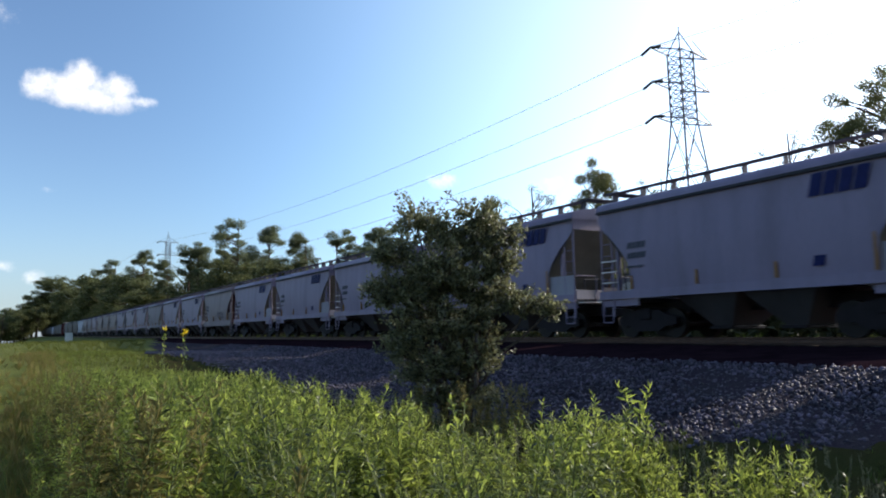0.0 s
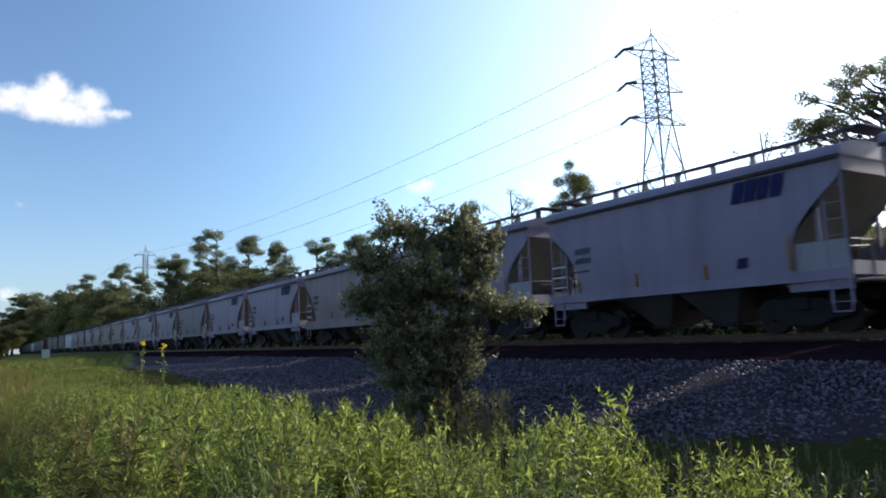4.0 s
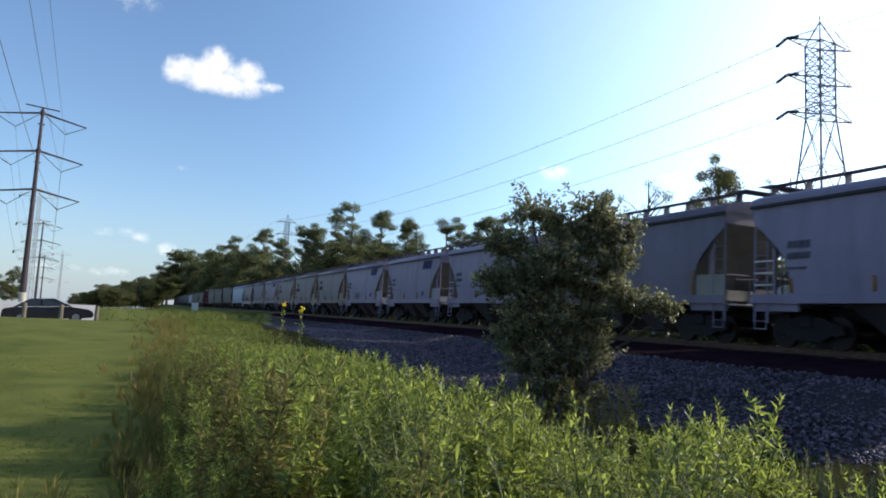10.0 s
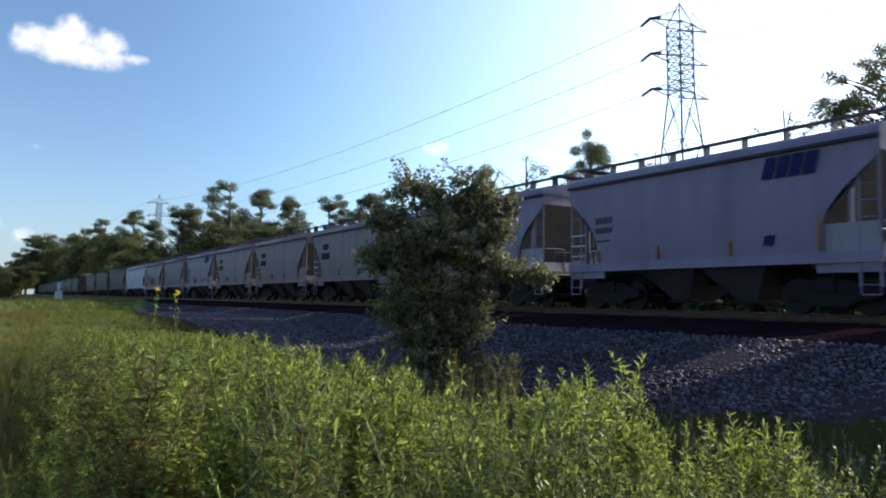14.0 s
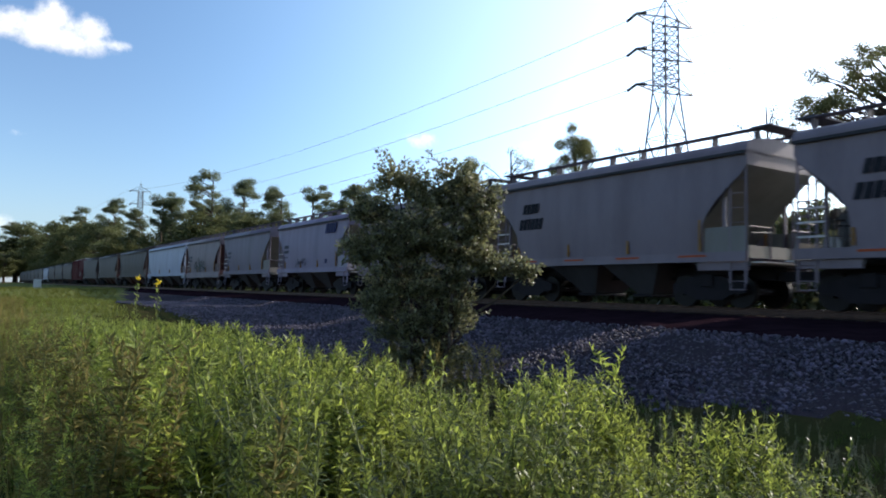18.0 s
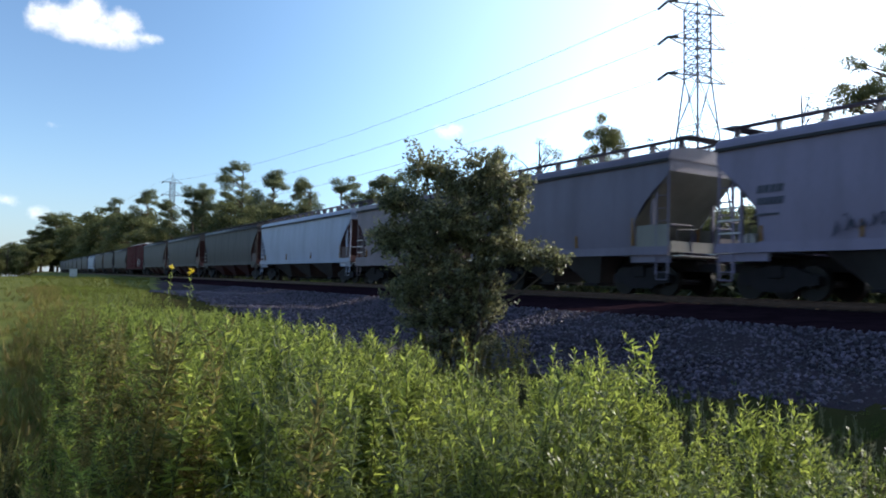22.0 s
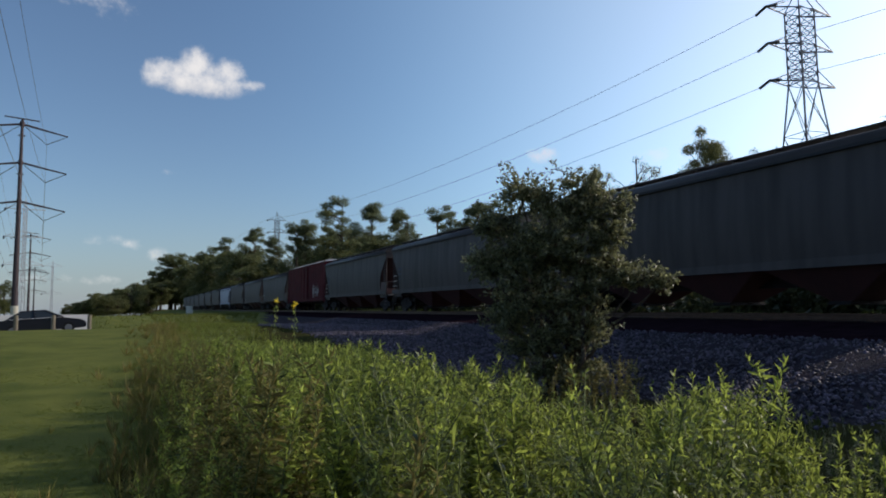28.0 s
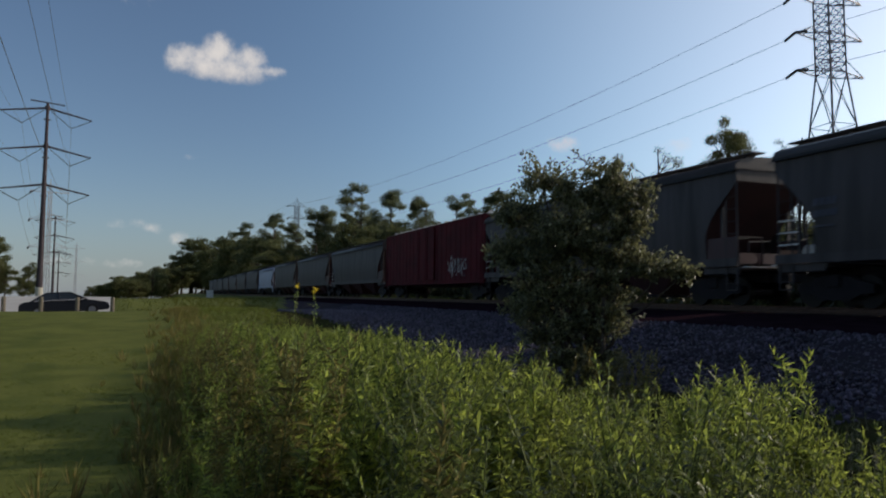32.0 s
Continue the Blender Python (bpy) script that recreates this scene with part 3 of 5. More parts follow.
    # ends: platform, corner posts, ladders, shear plates, couplers
    for e in (-1, 1):
        part("end_platform", boxes((-1.4, 1.4, min(e * (E - 1.6), e * (E + 0.05)), max(e * (E - 1.6), e * (E + 0.05)), 1.1, 1.2)), PAINT["dark_steel"], car)
        part("end_panel", boxes((-1.4, 1.4, e * E - 0.012, e * E + 0.012, 1.3, 1.62)), PAINT["plate" if logo else slope], car)
        part("coupler", boxes((-0.16, 0.16, min(e * E, e * (E + REAR)), max(e * E, e * (E + REAR)), 0.72, 0.98), bevel=0.03), M["truck"], car)
        for s in (-1, 1):
            y1, y0 = e * (E - 0.06), e * (E - 0.52)
            rungs = [((s * 1.42, y0, z), (s * 1.42, y1, z), 0.013, 0.013, 5) for z in np.arange(0.7, top - 0.1, 0.38)]
            part("ladder", tubes(((s * 1.42, y0, 0.65), (s * 1.42, y0, top), 0.035, 0.035, 6), ((s * 1.42, y1, 0.65), (s * 1.42, y1, top), 0.035, 0.035, 6), *rungs), PAINT[skin], car)
            if e < 0:
                yy = sorted((e * (E - cut + 0.02), e * (E - 0.03)))
                part("shear_plate", boxes((s * 1.43 - 0.012, s * 1.43 + 0.012, yy[0], yy[1], 1.465, 2.12)), PAINT["plate" if logo else slope], car)
            else:
                for z in (1.72, 2.06, 2.4):
                    part("ladder_step", boxes((s * 1.42 - 0.03, s * 1.42 + 0.03, E - 0.72, E - 0.06, z, z + 0.045)), PAINT["silver"], car)
            tube_b = bmesh.new()
            tube(tube_b, (s * 0.5, e * (E + 0.02), 1.2), (s * 0.5, e * (E + 0.02), 2.1), 0.02, 0.02, 6)
            tube(tube_b, (s * 0.5, e * (E + 0.02), 2.1), (s * 1.38, e * (E + 0.02), 2.1), 0.02, 0.02, 6)
            part("grab_iron", tube_b, PAINT[skin], car)
    for e in (-1, 1):
        for s in (-1, 1):
            # the bolster end under the sill, foot steps, a second post
            ys = sorted((e * (E - 1.55), e * (E - 0.02)))
            part("bolster_end", boxes((s * 1.35 - 0.06, s * 1.35 + 0.06, ys[0], ys[1], 0.98, 1.205), bevel=0.02), PAINT[skin], car)
            part("foot_step", tubes(((s * 1.44, e * (E - 0.08), 1.0), (s * 1.44, e * (E - 0.08), 0.48), 0.018, 0.018, 5), ((s * 1.44, e * (E - 0.5), 1.0), (s * 1.44, e * (E - 0.5), 0.48), 0.018, 0.018, 5), ((s * 1.44, e * (E - 0.08), 0.48), (s * 1.44, e * (E - 0.5), 0.48), 0.018, 0.018, 5)), PAINT[skin], car)
            part("end_post", boxes((s * 1.36 - 0.05, s * 1.36 + 0.05, e * (E - 0.72) - 0.04, e * (E - 0.72) + 0.04, 1.2, top - 0.9)), PAINT[skin], car)
        part("cross_over_step", boxes((-1.35, 1.35, min(e * (E + 0.06), e * (E + 0.32)), max(e * (E + 0.06), e * (E + 0.32)), 1.17, 1.2)), PAINT["silver"], car, "bare metal grating step")
    bm = bmesh.new()
    prism(bm, [(E - cut - 0.55, 1.2), (E - 0.3, 1.2), (E - 0.3, 2.35), (E - 0.75, 2.75), (E - cut, 2.3)], -0.02, 0.02)
    bmesh.ops.recalc_face_normals(bm, faces=bm.faces)
    part("centre_web", bm, PAINT["dark_steel"], car, "dark upright web plate")
    part("brake_wheel", tubes(((0.55, E + 0.06, 2.35), (0.55, E + 0.1, 2.35), 0.28, 0.28, 16), ((0.55, E - 0.05, 2.35), (0.55, E + 0.06, 2.35), 0.05, 0.05, 8)), M["truck"], car)
    part("brake_stand", boxes((0.47, 0.63, E - 0.1, E - 0.02, 1.2, 2.6), bevel=0.01), PAINT["dark_steel"], car)
    for k, (x, y, z) in enumerate(((-1.1, E - 0.75, 2.0), (-1.1, E - 1.0, 2.3), (-0.5, E - 0.4, 2.2), (-1.15, -E + 0.8, 2.1), (-0.6, -E + 0.45, 2.0))):
        part("brake_pipe", tubes(((x, y, 1.2), (x, y, z), 0.025, 0.025, 6), ((x, y, z), (x + 0.9, y, z + 0.05), 0.025, 0.025, 6)), PAINT["dark_steel"], car)
    part("brake_reservoir", tubes(((-0.9, E - 0.6, 1.55), (0.3, E - 0.6, 1.55), 0.22, 0.22, 12)), PAINT["silver"], car)
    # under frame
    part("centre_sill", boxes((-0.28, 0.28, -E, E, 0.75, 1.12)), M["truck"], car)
    ty = E - 1.5
    span = 2 * (ty - 1.35)
    for k in range(bays):
        c, w = -span / 2 + (k + 0.5) * span / bays, span / bays * 0.47
        bm = bmesh.new()
        t4 = [bm.verts.new((x, c + y, 1.24)) for x, y in ((-1.36, -w), (1.36, -w), (1.36, w), (-1.36, w))]
        b4 = [bm.verts.new((x, c + y, 0.34)) for x, y in ((-0.62, -0.3), (0.62, -0.3), (0.62, 0.3), (-0.62, 0.3))]
        for i in range(4):
            bm.faces.new((t4[i], t4[(i + 1) % 4], b4[(i + 1) % 4], b4[i]))
        bm.faces.new(t4[::-1]), bm.faces.new(b4)
        bmesh.ops.recalc_face_normals(bm, faces=bm.faces)
        bay = part("hopper_bay", bm, PAINT["maroon"] if dark_sill else PAINT["dark_steel"], car, "dark discharge hopper")
        part("outlet_gate", boxes((-0.75, 0.75, c - 0.36, c + 0.36, 0.24, 0.34), bevel=0.02), M["truck"], bay)
    for e in (-1, 1):
        truck(car, e * ty)
    # markings on both flanks; the front is the end towards -y
    for s in (-1, 1):
        x = half + 0.062
        if logo:
            bars(car, "logo", s, [(-E + 1.45, -E + 2.9, top - 0.74, top - 0.2, 4)] if s < 0 else [(E - 2.9, E - 1.45, top - 0.74, top - 0.2, 4)], PAINT[logo], x)
            bars(car, "placard", s, [(-E + 2.55, -E + 2.9, 1.7, 1.95, 1)], PAINT["navy"], half + 0.05)
        if marks:
            if marks == "black":
                bars(car, "reporting_mark", s, [(E - 2.45, E - 1.6, top - 1.03, top - 0.7, 4), (E - 2.65, E - 1.4, top - 1.6, top - 1.22, 6)], PAINT["black"], half + 0.068)
                continue
            y = E - cut - 0.7
            bars(car, "reporting_mark", s, [(y, y + 0.75, 2.72, 2.92, 4), (y, y + 0.75, 2.42, 2.6, 6), (y + 0.1, y + 0.8, 2.14, 2.2, 9)], PAINT[marks if isinstance(marks, str) else "mark"], half + 0.068)
    for s in (-1, 1) if not dark_sill else ():
        for k in range(4):
            y = -E + 1.4 + k * (2 * E - 2.8) / 3
            part("reflector", boxes((s * (half + 0.03) - 0.03, s * (half + 0.03) + 0.03, y - 0.03, y + 0.03, 1.5, 1.9 if k else 2.35)), PAINT["yellow"], car)
    if stripe:
        for k in range(4):
            y = -E + 1.2 + k * 2.3
            part("stripe", boxes((-half - 0.058, -half - 0.046, y, y + 0.9, 1.345, 1.4)), PAINT["orange"], car)
    if graffiti:
        y0, y1, z0, z1, ink, seed = graffiti
        if ink is PAINT["graffiti_green"]:
            scrawl(car, y0 + 0.1, y1 - 0.4, z0 + 0.1, z1 - 0.2, PAINT["plate"], seed + 1, half + 0.072)
        scrawl(car, y0, y1, z0, z1, ink, seed, half + 0.08)
    return car


def boxcar(label, length):
    car = empty("boxcar", label, "railway car", "cars of the freight train")
    E, half, top = length / 2 - REAR, 1.5, 4.72
    part("body", boxes((-half, half, -E, E, 1.12, top), bevel=0.02), PAINT["red"], car)
    bm = bmesh.new()
    pr = [(half + 0.04, top + 0.006), (half * 0.6, top + 0.16), (0, top + 0.22), (-half * 0.6, top + 0.16), (-half - 0.04, top + 0.006)]
    a = [bm.verts.new((x, -E - 0.04, z)) for x, z in pr]
    b = [bm.verts.new((x, E + 0.04, z)) for x, z in pr]
    for i in range(4):
        bm.faces.new((a[i], b[i], b[i + 1], a[i + 1]))
    bm.faces.new(a), bm.faces.new(b[::-1]), bm.faces.new((a[4], b[4], b[0], a[0]))
    part("roof", bm, PAINT["silver"], car, "bare silvery ridged roof")
    for k in range(14):
        y = -E + (k + 0.5) * 2 * E / 14
        part("roof_rib", boxes((-1.0, 1.0, y - 0.04, y + 0.04, top + 0.16, top + 0.25)), PAINT["silver"], car)
    for s in (-1, 1):
        for k in range(24):
            y = -E + (k + 0.5) * 2 * E / 24
            if abs(y) > 1.7:
                part("side_post", boxes((s * (half + 0.008) - 0.012, s * (half + 0.008) + 0.012, y - 0.05, y + 0.05, 1.15, top - 0.05)), PAINT["red"], car)
        for d in (-0.8, 0.8):
            door = part("plug_door", boxes((s * (half + 0.055) - 0.05, s * (half + 0.055) + 0.05, d - 0.76, d + 0.76, 1.2, top - 0.1), bevel=0.02), PAINT["red"], car)
            part("lock_rod", tubes(((s * (half + 0.13), d + 0.4, 1.25), (s * (half + 0.13), d + 0.4, top - 0.2), 0.025, 0.025, 6)), PAINT["red"], door)
        part("side_sill", boxes((s * half - 0.04, s * half + 0.04, -E, E, 0.95, 1.12)), PAINT["red"], car)
        for e in (-1, 1):
            part("ladder", tubes(((s * 1.54, e * (E - 0.1), 0.8), (s * 1.54, e * (E - 0.1), 2.6), 0.025, 0.025, 6), ((s * 1.54, e * (E - 0.5), 0.8), (s * 1.54, e * (E - 0.5), 2.6), 0.025, 0.025, 6), *[((s * 1.54, e * (E - 0.1), z), (s * 1.54, e * (E - 0.5), z), 0.013, 0.013, 5) for z in np.arange(0.9, 2.6, 0.38)]), PAINT["red"], car)
    for e in (-1, 1):
        part("coupler", boxes((-0.16, 0.16, min(e * E, e * (E + REAR)), max(e * E, e * (E + REAR)), 0.72, 0.98), bevel=0.03), M["truck"], car)
        part("end_ribs", boxes(*[(-1.4, 1.4, min(e * E, e * (E + 0.06)), max(e * E, e * (E + 0.06)), z, z + 0.16) for z in np.arange(1.3, top - 0.3, 0.4)]), PAINT["red"], car)
        truck(car, e * (E - 1.9))
    part("centre_sill", boxes((-0.28, 0.28, -E, E, 0.75, 1.11)), M["truck"], car)
    scrawl(car, -E + 2.2, -E + 5.2, 1.4, 2.7, PAINT["silver"], 9, half + 0.065)
    scrawl(car, -E + 2.2, -E + 4.2, 1.4, 2.4, PAINT["mark"], 12, half + 0.072)
    return car


# middles of the gaps between the cars, in metres along the train: gap k lies before car k
GAPS = [17.58, 28.81, 39.57, 50.8, 62.01, 73.14, 84.85, 95.88, 107.61, 118.79, 130.53, 142.1, 153.55, 165.57, 177.04, 188.88, 201.3, 212.57, 231.0, 250.6, 272.5, 290.0, 308.9]
SMALL, BIG = 11.47, 19.6


def build_train():
    pale = "pale grey covered hopper car with tan ends"
    kinds = {
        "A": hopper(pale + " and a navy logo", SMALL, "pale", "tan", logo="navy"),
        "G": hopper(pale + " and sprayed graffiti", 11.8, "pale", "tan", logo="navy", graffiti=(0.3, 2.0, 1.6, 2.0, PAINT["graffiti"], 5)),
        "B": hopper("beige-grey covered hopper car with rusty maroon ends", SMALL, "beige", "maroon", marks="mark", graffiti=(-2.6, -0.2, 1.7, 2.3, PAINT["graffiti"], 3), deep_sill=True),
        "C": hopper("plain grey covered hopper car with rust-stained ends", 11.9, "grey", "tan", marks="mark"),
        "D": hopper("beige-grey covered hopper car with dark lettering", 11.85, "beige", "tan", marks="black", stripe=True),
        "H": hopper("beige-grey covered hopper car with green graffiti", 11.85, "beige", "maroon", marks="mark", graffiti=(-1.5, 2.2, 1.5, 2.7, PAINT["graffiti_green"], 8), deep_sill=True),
        "W": hopper("long smooth white covered hopper car", 18.7, "white", "maroon", bays=3, marks=False),
        "O": hopper("long weathered grey covered hopper car with maroon ends", BIG, "old", "maroon", bays=3, marks="mark", dark_sill=True, cut=1.35, top=4.27, board=False, brown_roof=True),
        "X": boxcar("oxide-red boxcar with a silvery roof and graffiti", BIG),
    }
    order = "AAAA" + "AAAA" + "BAACAAGDDDGCH" + "WOOOXOOOWOOOOOOO"
    used, cars = set(), []
    gaps = [GAPS[0] - SMALL * k for k in (4, 3, 2, 1)] + GAPS
    while len(gaps) < len(order) + 1:
        gaps.append(gaps[-1] + BIG)
    for k, c in enumerate(order):
        car = kinds[c] if c not in used else copy_thing(kinds[c], Matrix())
        used.add(c)
        cars.append((car, (gaps[k] + gaps[k + 1]) / 2))
    return cars


CARS = build_train()


# ---- plants ----
RNG = np.random.default_rng(7)


def rand_dirs(n, rng):
    v = rng.normal(size=(n, 3))
    return v / np.linalg.norm(v, axis=1)[:, None]


def leaf_quads(base, along, length, width, rng, fold=0.25):
    """One kite-shaped leaf of two folded faces for each row: base points, unit directions, lengths, widths."""
    n = len(base)
    side = np.cross(along, rand_dirs(n, rng))
    side /= np.linalg.norm(side, axis=1)[:, None] + 1e-9
    nrm = np.cross(side, along)
    L, W = np.reshape(length, (-1, 1)) * np.ones((n, 1)), np.reshape(width, (-1, 1)) * np.ones((n, 1))
    mid = base + along * L * 0.42
    v = np.stack([base, mid + side * W * 0.5 + nrm * W * fold, base + along * L - nrm * L * 0.12, mid - side * W * 0.5 + nrm * W * fold], 1)
    i = np.arange(n)[:, None] * 4
    return v.reshape(-1, 3), np.concatenate([i + np.array([[0, 1, 2]]), i + np.array([[0, 2, 3]])])


def joined(pieces):
    vs, fs, o = [], [], 0
    for v, f in pieces:
        vs.append(v), fs.append(np.asarray(f) + o)
        o += len(v)
    return np.concatenate(vs), np.concatenate(fs)


def stalk(points, r0, r1, n=3):
    """A thin tapering stalk of triangles through the points."""
    P = np.asarray(points, float)
    k = len(P)
    v = []
    for j, p in enumerate(P):
        r = r0 + (r1 - r0) * j / (k - 1)
        for a in range(n):
            t = 2 * math.pi * a / n
            v.append((p[0] + r * math.cos(t), p[1] + r * math.sin(t), p[2]))
    f = []
    for j in range(k - 1):
        for a in range(n):
            b = (a + 1) % n
            f += [(j * n + a, j * n + b, (j + 1) * n + b), (j * n + a, (j + 1) * n + b, (j + 1) * n + a)]
    return np.array(v), np.array(f)


def long_leaves(base, along, length, width, rng, droop=0.35):
    """Lance-shaped leaves of four faces each, broadest below the middle, their tips bending down."""
    n = len(base)
    side = np.cross(along, np.array((0.0, 0.0, 1.0)) + rand_dirs(n, rng) * 0.5)
    side /= np.linalg.norm(side, axis=1)[:, None] + 1e-9
    L, W = np.reshape(length, (-1, 1)) * np.ones((n, 1)), np.reshape(width, (-1, 1)) * np.ones((n, 1))
    down = np.array((0.0, 0.0, -1.0))
    near, far, tip = base + along * L * 0.3, base + along * L * 0.66 + down * L * droop * 0.25, base + along * L * 0.97 + down * L * droop
    v = np.stack([base, near + side * W * 0.5, near - side * W * 0.5, far + side * W * 0.36, far - side * W * 0.36, tip], 1)
    i = np.arange(n)[:, None] * 6
    return v.reshape(-1, 3), np.concatenate([i + np.array([f]) for f in ((0, 1, 2), (1, 3, 2), (2, 3, 4), (3, 5, 4))])


def weed_variant(seed, h, fine=True):
    """A tall weed: its upright stalk, and whorls of lance-shaped leaves, long below and short at the tip."""
    rng = np.random.default_rng(seed)
    lean = rng.normal(size=2) * 0.13

    def axis(u):
        return np.array((lean[0] * u * u * h, lean[1] * u * u * h, u * h))
    stalks = [stalk([axis(u) for u in np.linspace(0, 1, 5)], 0.006, 0.002)]
    base, along, ln = [], [], []

    def clothe(at, count, u0, long_, a0):
        for k in range(count):
            w = (k + rng.uniform(0, 1)) / count
            u = u0 + (1 - u0) * w
            a = a0 + k * 2.4 + rng.uniform(-0.3, 0.3)
            e = 0.05 + 1.0 * w ** 2.5 + rng.normal() * 0.36
            base.append(at(u)), along.append((math.cos(a) * math.cos(e), math.sin(a) * math.cos(e), math.sin(e)))
            ln.append(long_ * (1.05 - 0.55 * w ** 2) * rng.uniform(0.65, 1.3))
    clothe(axis, int((150 if fine else 100) * h), 0.26, 0.06 if fine else 0.072, rng.uniform(0, 6))
    for b in range(rng.integers(3, 6)):                      # side shoots
        u0, a = rng.uniform(0.45, 0.88), rng.uniform(0, 6.3)
        p0, l = axis(u0), rng.uniform(0.1, 0.24)
        d = np.array((math.cos(a) * 0.55, math.sin(a) * 0.55, 0.83))
        stalks.append(stalk([p0, p0 + d * l], 0.003, 0.0015))
        clothe(lambda u: p0 + d * l * u, 15, 0.2, 0.05, rng.uniform(0, 6))
    base, along, ln = np.array(base), np.array(along), np.array(ln)
    along /= np.linalg.norm(along, axis=1)[:, None]
    if fine:
        return joined(stalks), long_leaves(base, along, ln, ln * 0.2, rng)
    return joined(stalks), leaf_quads(base, along, ln, ln * 0.23, rng, 0.15)


def grass_tuft(seed, h, n):
    rng = np.random.default_rng(seed)
    a, r = rng.uniform(0, 6.3, n), rng.uniform(0, 0.1, n)
    base = np.stack([r * np.cos(a), r * np.sin(a), np.zeros(n)], 1)
    b = a + rng.normal(size=n) * 0.5
    e = rng.uniform(0.9, 1.45, n)
    along = np.stack([np.cos(b) * np.cos(e), np.sin(b) * np.cos(e), np.sin(e)], 1)
    return leaf_quads(base, along, h * rng.uniform(0.5, 1.1, n), 0.009 + 0.004 * h, rng, 0.1)


def scatter(variants, spots):
    """Copies of mesh arrays at (x, y, z, scale, turn)."""
    pieces = []
    for k, (x, y, z, s, a) in enumerate(spots):
        v, f = variants[k % len(variants)]
        c, d = math.cos(a) * s, math.sin(a) * s
        pieces.append((np.stack([v[:, 0] * c - v[:, 1] * d + x, v[:, 0] * d + v[:, 1] * c + y, v[:, 2] * s + z], 1), f))
    return joined(pieces)


def belt_inner(y):
    return 0.12 + 0.05 * max(0, y - 4)


def belt_outer(y):
    return min(3.8 + 0.07 * max(0.0, y - 6.0), 0.9 + 0.95 * y) + 0.45 * noise.noise(Vector((0, y * 0.35, 5)))


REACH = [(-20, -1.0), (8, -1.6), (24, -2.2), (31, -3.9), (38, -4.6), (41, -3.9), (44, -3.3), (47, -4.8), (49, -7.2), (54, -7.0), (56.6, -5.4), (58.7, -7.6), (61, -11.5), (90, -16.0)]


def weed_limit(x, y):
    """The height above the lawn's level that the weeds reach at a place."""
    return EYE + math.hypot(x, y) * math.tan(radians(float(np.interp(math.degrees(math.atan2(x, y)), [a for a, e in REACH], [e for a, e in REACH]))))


def build_weeds():
    rng = np.random.default_rng(11)
    kinds = [weed_variant(100 + k, 1.0) for k in range(8)]
    spots = []
    while len(spots) < 2900:
        y = 1.2 + 44 * rng.uniform() ** 2.2
        x = rng.uniform(-1.5, 7.0)
        r = math.hypot(x, y)
        if r < 2.3 or x < belt_inner(y) + rng.normal() * 0.15 or x > belt_outer(y) + rng.normal() * 0.2:
            continue
        if noise.noise(Vector((x * 0.9, y * 0.9, 8))) < -0.06 and rng.uniform() < 0.72:
            continue
        if noise.noise(Vector((x * 1.7, y * 1.7, 15))) < -0.08 and rng.uniform() < 0.88:
            continue
        edge = min(1.0, (x - belt_inner(y)) / 1.3 + 0.48)
        h = (min(1.4, 1.04 + 0.05 * r) - 0.75 * ground_z(x, y) + 0.5 * noise.noise(Vector((x * 0.9, y * 0.9, 0))) + 0.3 * noise.noise(Vector((x * 2.3, y * 2.3, 4)))) * rng.uniform(0.58, 1.12) * edge * (1 - 0.32 * min(1, max(0, x - 2.0)) * min(1, max(0, (14 - y) / 5)))
        h = max(0.25, min(h, (weed_limit(x, y) - ground_z(x, y)) * rng.uniform(0.8, 1.02)))
        spots.append((x, y, ground_z(x, y) - 0.02, h, rng.uniform(0, 6.3), r))
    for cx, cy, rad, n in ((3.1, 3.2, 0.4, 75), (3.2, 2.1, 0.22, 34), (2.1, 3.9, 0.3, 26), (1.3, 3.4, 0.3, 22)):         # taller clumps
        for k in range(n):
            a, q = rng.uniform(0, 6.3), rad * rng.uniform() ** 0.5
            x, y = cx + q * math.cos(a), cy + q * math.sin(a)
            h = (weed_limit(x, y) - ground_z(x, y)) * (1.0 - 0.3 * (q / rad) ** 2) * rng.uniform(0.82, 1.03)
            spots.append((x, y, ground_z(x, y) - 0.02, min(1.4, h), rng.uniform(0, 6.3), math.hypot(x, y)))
    near = sorted(spots, key=lambda s: s[5])
    plain = [weed_variant(150 + k, 1.0, False) for k in range(8)]
    stems, leaves = [k[0] for k in plain], [k[1] for k in plain]
    proto = []
    for sv, lv in kinds:
        p = empty("weed", "tall green weed with narrow pointed leaves on an upright stalk", "plant", "weeds in the meadow")
        mesh_np("stalk", *sv, M["stem"], p)
        mesh_np("leaves", *lv, M["weed"], p)
        proto.append(p)
    brown = [s[:5] for s in near if s[0] < belt_inner(s[1]) + 0.75 and rng.uniform() < 0.55]
    taken = {s[:2] for s in brown}
    foot = bearing(33.1, 11.2)
    for k in range(60):                                     # dry stalks round the shrub's foot
        a, q = rng.uniform(0, 6.3), 1.1 * rng.uniform() ** 0.5
        x, y = foot.x + q * math.cos(a), foot.y + q * math.sin(a)
        brown.append((x, y, ground_z(x, y) - 0.02, rng.uniform(0.5, 1.0), rng.uniform(0, 6.3)))
    near = [s for s in near if s[:2] not in taken]
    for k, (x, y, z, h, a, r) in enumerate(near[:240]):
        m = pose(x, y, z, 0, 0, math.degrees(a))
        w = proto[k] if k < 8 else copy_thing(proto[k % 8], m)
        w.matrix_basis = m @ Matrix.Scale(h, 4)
    rest = [s[:5] for s in near[240:]]
    field = empty("weed_field", "dense belt of tall green weeds along the embankment", "plants", kind="stuff")
    mesh_np("stalks", *scatter(stems, rest), M["stem"], field, kind="stuff")
